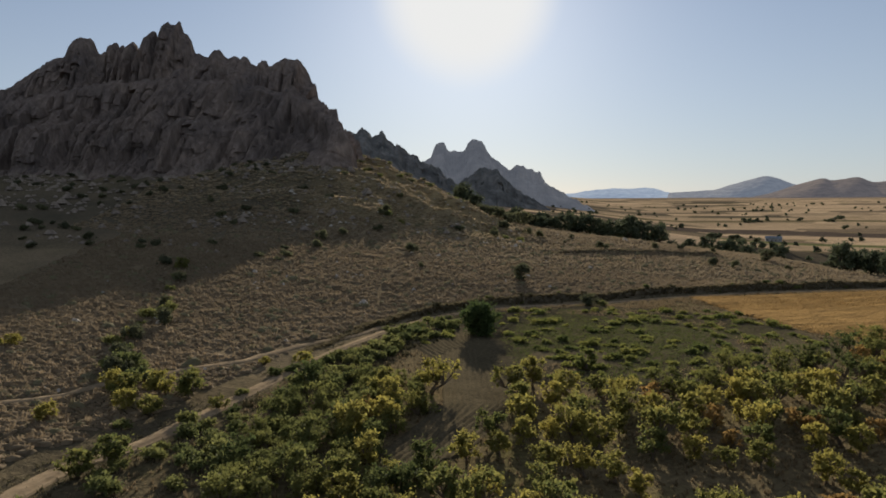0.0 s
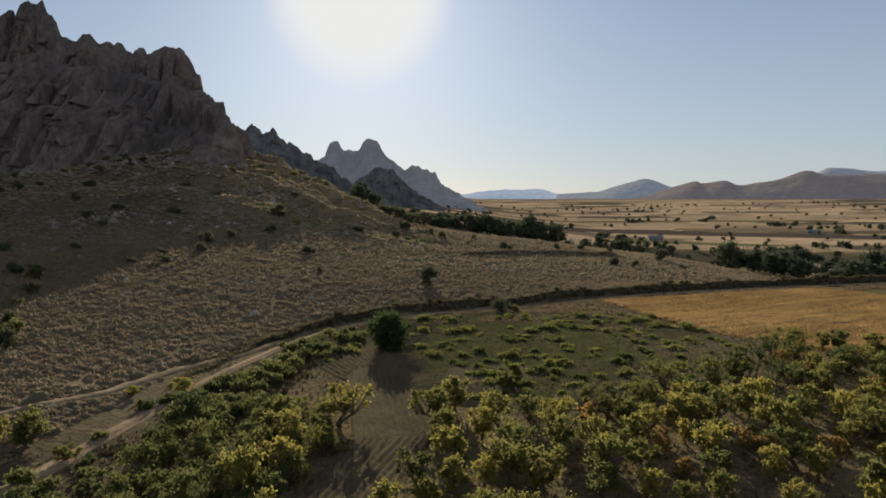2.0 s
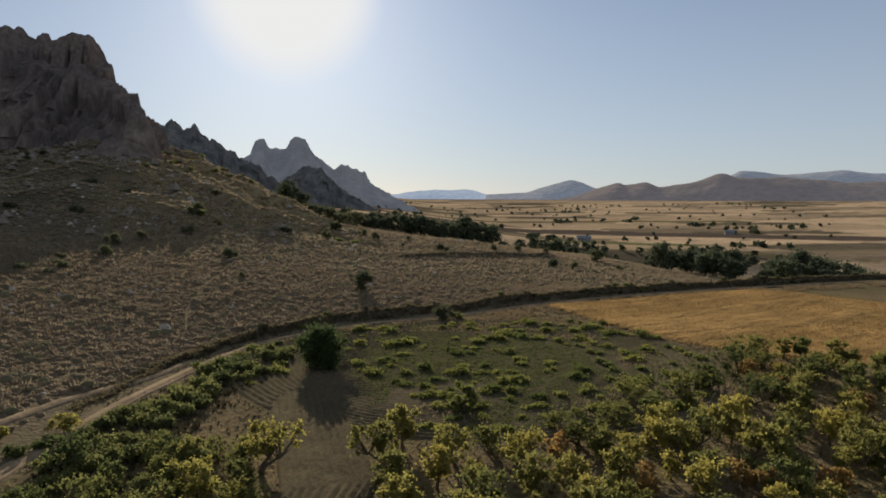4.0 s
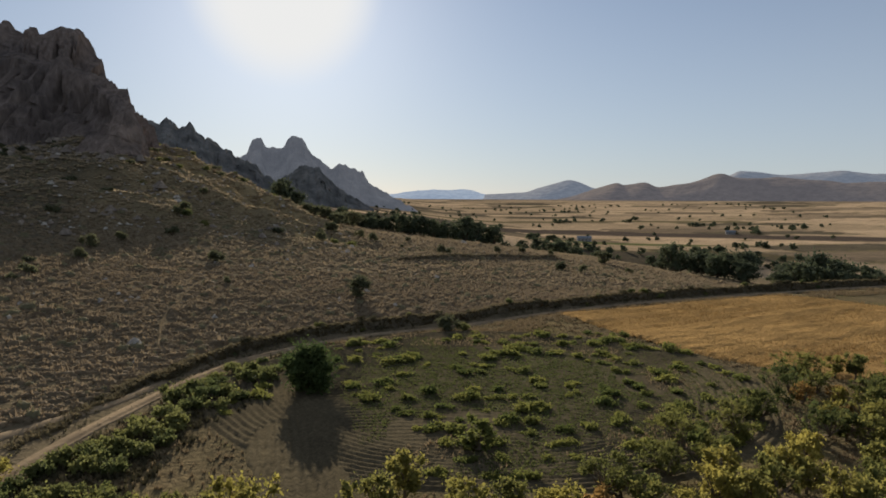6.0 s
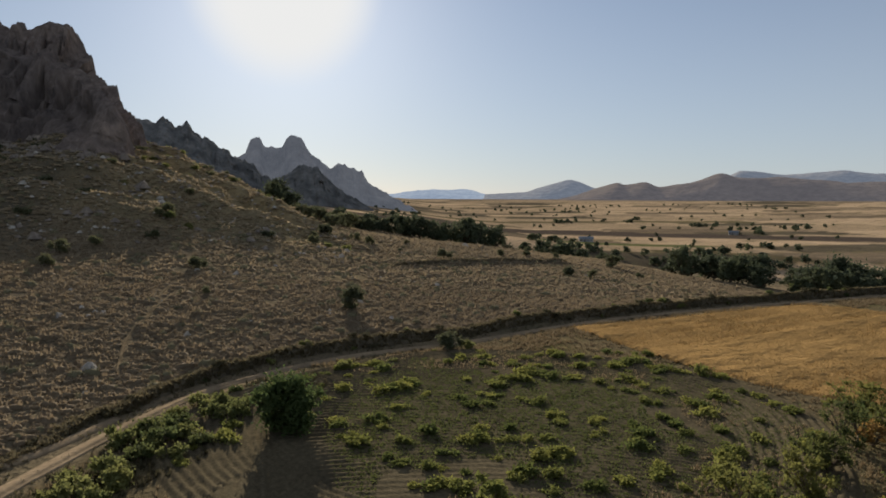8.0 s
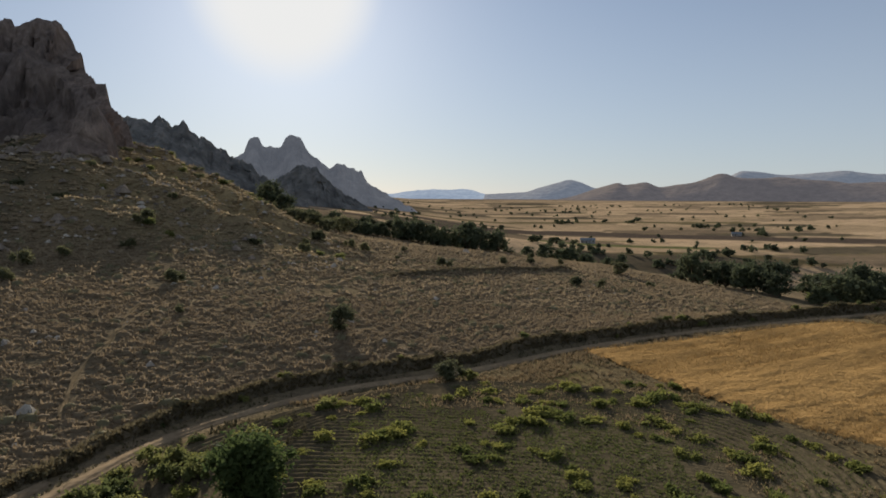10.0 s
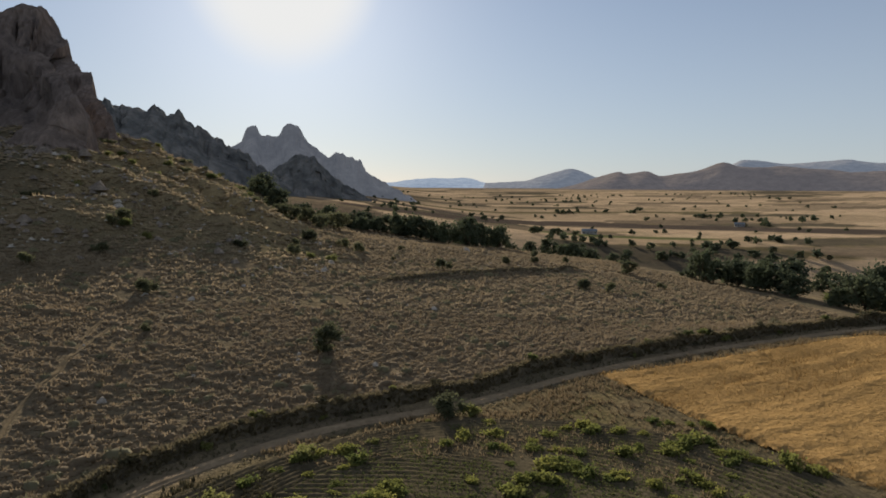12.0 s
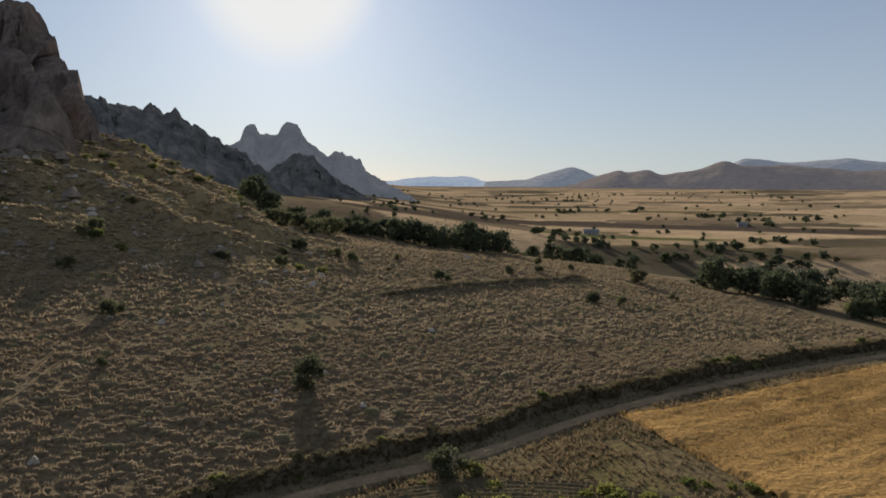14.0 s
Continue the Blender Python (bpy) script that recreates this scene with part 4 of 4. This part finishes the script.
for _ in range(26):
    k = rng.integers(0, len(belt) - 12)
    belt.append((belt[k][0] + rng.normal(0, 4), belt[k][1] + 6 + abs(rng.normal(0, 5)), 0.7))
place(big, belt, rng, "broad dark green tree in a belt below the hill", "tree", "belt trees", 0.8, 1.1)
grove = [(143, 236), (146, 243, 0.9), (150, 240, 1.1), (157, 242), (160, 236, 1.1), (153, 232), (158, 226, 1.15), (151, 221, 0.9), (157, 216, 1.1), (152, 208, 0.9), (158, 191, 1.15), (163, 187, 1.1), (168, 196, 1.2), (156, 197, 0.8), (172, 189), (178, 198, 1.2)]
grove += scatter(rng, 11, (185, 250, 205, 255), lambda x, y: True, 8) + [(p[0], p[1], 1.1) for p in scatter(rng, 8, (172, 205, 184, 214), lambda x, y: True, 7.0)]
place(big[2:], grove, rng, "broad dark green tree in a grove at the valley edge", "tree", "grove trees", 0.8, 1.1)
place([shrub_form("thorn_bush", 490 + i, 2.6, 2.2, 600, 0.42, LEAF_SHRUB) for i in range(3)], scatter(rng, 9, (164, 190, 184, 215), lambda x, y: True, 3.5), rng, "sprawling green bush at the edge of the grove", "bush", "grove bushes")
place([shrub_form("spur_bush", 495 + i, 2.2, 2.0, 420, 0.4, LEAF_SHRUB if i else LEAF_DARK) for i in range(3)], scatter(rng, 95, (-36, 30, 195, 330), lambda x, y: y > 268 + 1.1 * x or float(fbm(x / 9, y / 9, 2, 88)) > 0.62, 3.0), rng, "dusty green bush on the rocky spur", "bush", "spur bushes", 0.5, 1.0)
place([shrub_form("cliff_foot_bush", 498, 1.8, 1.7, 190, 0.46, LEAF_DARK)], scatter(rng, 150, (-190, -34, 120, 300), lambda x, y: x > -0.62 * y - 5 and float(fbm(x / 25, y / 12, 2, 89)) > 0.42, 3.0), rng, "dark bush on the shaded slope under the cliff", "bush", "cliff foot bushes", 0.5, 1.1)

place([tree_form("crest_tree", 486 + i, 5.0, 3.6, 1300, 0.42, LEAF_DARK, 2, 0.0, 7, 1.0, 12) for i in range(2)], [(11, 258, 0.9), (15, 263), (19, 266, 1.05), (23, 268), (26, 263, 0.8), (33, 272, 1.1), (6, 262, 0.8), (2, 268, 0.7), (29, 280, 0.8)], rng, "dark spreading tree on the crest of the spur", "tree", "crest trees")
# scattered trees over the valley floor
speck = [tree_form("valley_tree", 540 + i, 6.0, 4.0, 130, 1.6, LEAF_BELT, 1, 0.0, 4, 1.2, 6) for i in range(4)]
spots = []
for (x, y) in scatter(rng, 240, (60, 1500, 380, 2000), lambda x, y: y + 0.5 * x > 430 and x < 0.95 * y + 60 and x > 0.04 * y + 30 and float(fbm(x / 120, y / 50, 3, 95)) > 0.545, 8.0):
    spots.append((x, y, 0.55 + 0.5 * rng.random()))
for hx, hy, n, sx, sy in ((567, 1188, 5, 14, 8), (692, 1170, 4, 10, 6), (420, 592, 7, 16, 6), (699, 852, 6, 12, 8), (364, 564, 9, 22, 6), (455, 513, 14, 30, 7), (430, 544, 5, 14, 5), (290, 626, 9, 26, 9), (230, 560, 10, 30, 12), (300, 700, 8, 40, 12), (520, 640, 8, 30, 10), (750, 1030, 8, 25, 10), (747, 1257, 5, 12, 8), (755, 925, 8, 14, 8), (858, 916, 5, 20, 8), (758, 1590, 4, 10, 6)):
    spots += [(hx + rng.normal(0, sx), hy + rng.normal(0, sy), 0.7 + 0.6 * rng.random()) for _ in range(n)]
place(speck, spots, rng, "dark round tree standing among the stubble fields", "tree", "valley trees", 0.8, 1.2)


# ---- uncounted growth: tufts, stalks, stones ----
def tufts(name, xy, material, height, width, blades, label, category, seed, z=None):
    """Bunches of leaning blades at many spots, one mesh."""
    rg = np.random.default_rng(seed)
    n = len(xy)
    z = land(xy[:, 0], xy[:, 1]) if z is None else z
    s = rg.uniform(0.55, 1.45, n)
    co = np.zeros((n, blades, 3, 3))
    for b in range(blades):
        a = 2 * math.pi * b / blades + rg.uniform(0, 6.3, n)
        ca, sa = np.cos(a), np.sin(a)
        ln = rg.uniform(0.25, 1.1, n) * width * s
        w = width * 0.42 * s
        base = np.stack([xy[:, 0] + ca * width * 0.15 * s, xy[:, 1] + sa * width * 0.15 * s, z - 0.06], -1)
        side = np.stack([-sa * w, ca * w, 0 * w], -1)
        co[:, b, 0], co[:, b, 1] = base - side, base + side
        co[:, b, 2] = base + np.stack([ca * ln, sa * ln, height * s * rg.uniform(0.6, 1.2, n) + 0.06], -1)
    k = n * blades * 3
    me = bpy.data.meshes.new(name)
    me.vertices.add(k)
    me.vertices.foreach_set("co", co.astype(np.float32).ravel())
    me.loops.add(k)
    me.loops.foreach_set("vertex_index", np.arange(k, dtype=np.int32))
    me.polygons.add(k // 3)
    me.polygons.foreach_set("loop_start", np.arange(0, k, 3, dtype=np.int32))
    me.materials.append(material)
    me.update(calc_edges=True)
    return tagged(new(name, me), label, category, kind="stuff")


def spread(seed, n, box, keep):
    rg = np.random.default_rng(seed)
    xy = np.stack([rg.uniform(box[0], box[1], n), rg.uniform(box[2], box[3], n)], -1)
    return xy[keep(xy[:, 0], xy[:, 1])]


def slope_side(x, y):
    return side(x, y)


def on_slope(x, y):
    path = np.minimum(np.abs(near_line(UPPER[::3], x, y)[0]) - 0.5, np.minimum(np.abs(near_line(CROSS[::3], x, y)[0]), np.abs(near_line(CLIMB[::3], x, y)[0])))
    return (path > 0.45) & (slope_side(x, y) > 4.4) & (x < 40 + 0.75 * y) & (y + 0.25 * x < 335)


def tufted(seed, gap, box, keep):
    """Evenly strewn spots, one to a cell, that pass a test."""
    rg = np.random.default_rng(seed)
    X, Y = np.meshgrid(np.arange(box[0], box[1], gap), np.arange(box[2], box[3], gap * 0.8), indexing="ij")
    xy = np.stack([X.ravel(), Y.ravel()], -1) + rg.uniform(-0.42, 0.42, (X.size, 2)) * gap
    return xy[keep(xy[:, 0], xy[:, 1])]


def hummocks(name, xy, material, height, width, blades, label, category, seed, sides=6, reach=1.0):
    """Domed grass tussocks, leaning a little downhill, with loose blades on top; one mesh."""
    rg = np.random.default_rng(seed)
    n = len(xy)
    z = land(xy[:, 0], xy[:, 1])
    s = rg.lognormal(0, 0.28, n)
    turn = rg.uniform(0, 6.3, n)
    h = height * s * rg.uniform(0.7, 1.25, n)
    lean = np.stack([rg.normal(0.05, 0.1, n), rg.normal(-0.12, 0.08, n)], -1) * (width * s)[:, None]
    m = 2 * sides + 1 + 3 * blades
    co = np.zeros((n, m, 3))
    for k in range(sides):
        a = turn + 2 * math.pi * k / sides
        for ring, (far, up) in enumerate(((1.0, -0.2), (0.68, 0.72))):
            w = width * s * far * rg.uniform(0.8, 1.2, n)
            q = xy + np.stack([np.cos(a) * w * 1.15, np.sin(a) * w * 0.85], -1) + lean * ring
            co[:, ring * sides + k] = np.concatenate([q, (z + h * up * (rg.uniform(0.8, 1.15, n) if ring else 1.0))[:, None]], -1)
    co[:, 2 * sides] = np.concatenate([xy + lean * 1.6, (z + h)[:, None]], -1)
    for b in range(blades):
        a, r = rg.uniform(0, 6.3, n), width * s * rg.uniform(0.1, 0.7, n)
        foot = np.stack([xy[:, 0] + np.cos(a) * r, xy[:, 1] + np.sin(a) * r, z + h * 0.55], -1)
        w = 0.16 * width * s
        turn2 = rg.uniform(0, 6.3, n)
        across = np.stack([np.cos(turn2) * w, np.sin(turn2) * w, 0 * w], -1)
        k = 2 * sides + 1 + 3 * b
        co[:, k], co[:, k + 1] = foot - across, foot + across
        co[:, k + 2] = foot + np.stack([np.cos(a) * r * 0.5, np.sin(a) * r * 0.5 - 0.05, h * reach * rg.uniform(0.7, 1.2, n)], -1)
    base = np.arange(n) * m
    t = []
    for k in range(sides):
        q = (k + 1) % sides
        t += [(base + k, base + q, base + sides + q), (base + k, base + sides + q, base + sides + k), (base + sides + k, base + sides + q, base + 2 * sides)]
    for b in range(blades):
        k = 2 * sides + 1 + 3 * b
        t.append((base + k, base + k + 1, base + k + 2))
    tri = np.stack([np.stack(f, -1) for f in t], 1).reshape(-1)
    me = bpy.data.meshes.new(name)
    me.vertices.add(n * m)
    me.vertices.foreach_set("co", co.astype(np.float32).ravel())
    me.loops.add(len(tri))
    me.loops.foreach_set("vertex_index", tri.astype(np.int32))
    me.polygons.add(len(tri) // 3)
    me.polygons.foreach_set("loop_start", np.arange(0, len(tri), 3, dtype=np.int32))
    me.polygons.foreach_set("use_smooth", np.ones(len(tri) // 3, bool))
    me.materials.append(material)
    me.update(calc_edges=True)
    return tagged(new(name, me), label, category, kind="stuff")


def in_reach(x, y):
    return on_slope(x, y) & (x > -0.62 * y - 8)


xy = tufted(1, 0.85, (-75, 130, 45, 160), lambda x, y: in_reach(x, y) & (y < 158 + 4 * vnoise(x / 5, y / 5, 3)) & (fbm(x / 4, y / 4, 3, 3) > 0.2))
hummocks("dry_tussocks", xy, TUSSOCK, 0.19, 0.45, 6, "straw-coloured dry grass tussocks over the hillside", "grass", 2, 5, 1.4)
def on_spur(x, y):
    return step(182, 200, y) * step(34, 14, x) > np.random.default_rng(77).random(np.shape(x))


xy = tufted(3, 1.3, (-90, 140, 152, 335), lambda x, y: in_reach(x, y) & (y > 158 + 4 * vnoise(x / 5, y / 5, 3)) & (fbm(x / 5, y / 5, 3, 9) > 0.25))
golden = on_spur(xy[:, 0], xy[:, 1])
hummocks("upper_slope_tussocks", xy[~golden], SLOPE_GRASS, 0.2, 0.58, 5, "dry grass tussocks on the upper slope, coloured paler as if sunlit", "grass", 4, 4, 1.6)
hummocks("spur_tussocks", xy[golden], UPLAND, 0.2, 0.6, 6, "dry grass tussocks on the rocky spur, coloured golden as if sunlit", "grass", 5, 4, 1.4)
xy = spread(13, 5000, (-75, 120, 45, 220), lambda x, y: in_reach(x, y) & (fbm(x / 6, y / 4, 3, 29) > 0.5))
hummocks("scrub_cushions", xy, CUSHION, 0.36, 0.55, 6, "grey-green low cushion scrub over the hillside", "scrub", 14)
xy = spread(5, 40000, (44, 128, 74, 142), lambda x, y: inside(GOLD, x, y))
tufts("cereal_stalks", xy, WHEAT, 0.42, 0.13, 3, "standing ripe cereal stalks", "cereal", 6)
xy = spread(7, 22000, (-45, 66, 15, 122), lambda x, y: (slope_side(x, y) < -1.7) & (oval(x, y) > 0.98) & ~inside(GOLD, x, y))
tufts("orchard_grass", xy, DRY, 0.28, 0.18, 5, "dry grass between the orchard trees", "grass", 8)
xy = spread(9, 95000, (8, 54, 70, 120), lambda x, y: (slope_side(x, y) < -3) & (oval(x, y) < 0.9) & (np.abs((rows_at(x, y) / 0.68) % 1 - 0.5) > 0.2) & (fbm(x / 10, y / 10, 2, 12) > 0.3) & ~inside(GOLD, x, y))
tufts("crop_rows", xy, CROP_LOW, 0.17, 0.25, 3, "small green crop plants in curved rows", "crop", 10)
for (X, Y, Z), count, tall in zip(BANKS, (9000, 700), (0.26, 0.25)):
    rg = np.random.default_rng(11)
    i, j, u, v = rg.integers(0, len(X) - 1, count), rg.integers(1, 8, count), rg.random(count), rg.random(count)
    at_grid = [(G[i, j] * (1 - u) + G[i + 1, j] * u) * (1 - v) + (G[i, j + 1] * (1 - u) + G[i + 1, j + 1] * u) * v for G in (X, Y, Z)]
    tufts("bank_grass", np.stack(at_grid[:2], -1), BANK_GRASS, tall, 0.3, 5, "rough grass over the cut bank", "grass", 12, at_grid[2])
xy = spread(15, 100000, (-40, 140, 5, 160), lambda x, y: ((np.abs(slope_side(x, y)) < 0.3) & (fbm(x / 4, y / 4, 2, 44) > 0.5)) | ((np.abs(slope_side(x, y)) > 0.8) & (np.abs(slope_side(x, y)) < 2.6) & (fbm(x / 3, y / 3, 2, 45) > 0.38)))
tufts("verge_grass", xy, DULL, 0.22, 0.16, 4, "dry grass on the verges and crown of the track", "grass", 16)
xy = spread(17, 15000, (10, 56, 72, 121), lambda x, y: (slope_side(x, y) < -2.5) & (oval(x, y) < 1.05) & (oval(x, y) > 0.6) & ~inside(GOLD, x, y) & (fbm(x / 6, y / 4, 3, 46) > 0.56))
tufts("field_weeds", xy, DRY, 0.3, 0.16, 4, "dry weeds left standing in the field", "weeds", 18)


xy = spread(19, 60000, (8, 150, 98, 150), lambda x, y: (slope_side(x, y) < -1.0) & (slope_side(x, y) > -9) & ~inside(GOLD, x, y) & (oval(x, y) > 0.93) & (fbm(x / 4, y / 4, 3, 48) > 0.44))
tufts("roadside_grass", xy, DRY, 0.34, 0.18, 4, "dry rough grass between the track and the fields", "grass", 20)


xy = spread(33, 16000, (-20, 10, 62, 112), lambda x, y: (slope_side(x, y) < -1.3) & (slope_side(x, y) > -10) & (tongue(x, y) > 1) & (fbm(x / 3, y / 3, 3, 49) > 0.47))
tufts("verge_weeds", xy, DULL, 0.34, 0.2, 4, "grey-green weeds between the track and the field", "weeds", 34)


def stones(name, xy, size, label, seed):
    rg = np.random.default_rng(seed)
    z = land(xy[:, 0], xy[:, 1])
    base = np.array([(1, 0, 0), (0.3, 0.95, 0), (-0.8, 0.6, 0), (-0.8, -0.6, 0), (0.3, -0.95, 0), (0.35, 0.2, 0.7), (-0.4, 0.1, 0.75), (0, -0.4, 0.6)])
    tri = [(0, 1, 5), (1, 2, 6), (1, 6, 5), (2, 3, 6), (3, 4, 7), (3, 7, 6), (4, 0, 7), (0, 5, 7), (5, 6, 7)]
    co, f = [], []
    for (x, y), h in zip(xy, z):
        s = size * rg.lognormal(0, 0.45)
        a = rg.uniform(0, 6.3)
        p = base * rg.uniform(0.75, 1.25, (8, 3)) * s
        k = len(co)
        co.extend(np.stack([x + p[:, 0] * math.cos(a) - p[:, 1] * math.sin(a), y + p[:, 0] * math.sin(a) + p[:, 1] * math.cos(a), h - 0.03 + p[:, 2]], -1).tolist())
        f.extend(tuple(i + k for i in t) for t in tri)
    return tagged(link_mesh(name, co, f, STONE), label, "stones", kind="stuff")


CRAG = earthy("weathered_boulder", [(0.25, (0.12, 0.1, 0.085)), (0.7, (0.28, 0.235, 0.195))], 1.2, 0.2, 1.0, 0.2)
xy = spread(25, 1100, (-110, 25, 150, 345), lambda x, y: (y > 185 - 0.5 * np.minimum(x + 30, 0) * -1) & (fbm(x / 14, y / 8, 3, 73) > 0.53) & (y + 1.2 * x < 330))
rocks = stones("spur_boulders", xy, 0.55, "grey-brown boulders and broken rock on the spur", 26)
rocks.data.materials[0] = CRAG
xy = spread(27, 3400, (-230, -20, 120, 330), lambda x, y: (fbm(x / 16, y / 9, 3, 75) + 0.0016 * (y - 190) > 0.5) & (y - 0.35 * (x + 60) > 140))
xy = np.concatenate([xy, spread(31, 6500, (-300, -30, 215, 330), lambda x, y: (y - 0.1 * x > 240) & (fbm(x / 12, y / 9, 2, 76) > 0.45))])
rubble = stones("cliff_foot_rubble", xy, 0.75, "dark broken rock strewn below the cliff", 28)
rubble.data.materials[0] = CRAG
xy = spread(21, 2600, (-60, 110, 60, 260), lambda x, y: (slope_side(x, y) > 3.5) & (fbm(x / 16, y / 12, 3, 71) + 0.002 * (y - 150) - 0.0015 * x > 0.56))
stones("hillside_stones", np.concatenate([xy[::2], spread(23, 2400, (-60, 25, 178, 300), lambda x, y: fbm(x / 7, y / 5, 2, 72) > 0.5)]), 0.3, "pale stones strewn over the hillside", 22)


# ---- farmhouses on the valley floor ----
WALL = earthy("whitewashed_wall", [(0.3, (0.3, 0.285, 0.27)), (0.7, (0.44, 0.42, 0.4))], 1.5, 0.2, 0.3, 0.02)
TIN = earthy("blue_grey_sheet_roof", [(0.3, (0.16, 0.185, 0.21)), (0.7, (0.26, 0.29, 0.32))], 2.0, 0.3, 0.2, 0.02, 0.5)
SHUT = earthy("dark_window", [(0.3, (0.03, 0.03, 0.035)), (0.7, (0.06, 0.06, 0.07))], 2.0, 0.5, 0.1, 0.01, 0.3)


def box(name, x0, x1, y0, y1, z0, z1, material, parent):
    co = [(x, y, z) for x in (x0, x1) for y in (y0, y1) for z in (z0, z1)]
    return link_mesh(name, co, [(0, 1, 3, 2), (4, 6, 7, 5), (0, 4, 5, 1), (2, 3, 7, 6), (0, 2, 6, 4), (1, 5, 7, 3)], material, parent)


def farmhouse(x, y, turn, long, deep, high):
    root = new("farmhouse")
    box("wall", -long / 2, long / 2, -deep / 2, deep / 2, -0.5, high, WALL, root)
    e, r = 0.5, high + deep * 0.28
    a, b, d = long / 2 + e, deep / 2 + e, 0.2
    co = [(-a, -b, high - d), (a, -b, high - d), (a, 0, r), (-a, 0, r), (-a, b, high - d), (a, b, high - d)]
    co += [(p[0], p[1], p[2] + 0.22) for p in co]
    link_mesh("roof", co, [(0, 3, 2, 1), (3, 4, 5, 2), (6, 7, 8, 9), (9, 8, 11, 10), (0, 1, 7, 6), (4, 10, 11, 5), (0, 6, 9, 3), (3, 9, 10, 4), (1, 2, 8, 7), (2, 5, 11, 8)], TIN, root)
    for k in range(4):
        cx = -long / 2 + long * (k + 0.5) / 4
        if k == 1:
            box("door", cx - 0.5, cx + 0.5, -deep / 2 - 0.06, -deep / 2 + 0.1, 0, 2.1, SHUT, root)
        else:
            box("window", cx - 0.6, cx + 0.6, -deep / 2 - 0.06, -deep / 2 + 0.1, 1.0, 2.2, SHUT, root)
    root.matrix_basis = pose(x, y, float(land(np.array([x]), np.array([y]))[0]) + 0.3, 0, 0, turn)
    return tagged(root, "long low whitewashed farmhouse with a blue-grey roof", "house", "farmhouses")


farmhouse(384, 768, -22, 17, 8, 3.6)
farmhouse(662, 850, -35, 13, 7, 3.2)
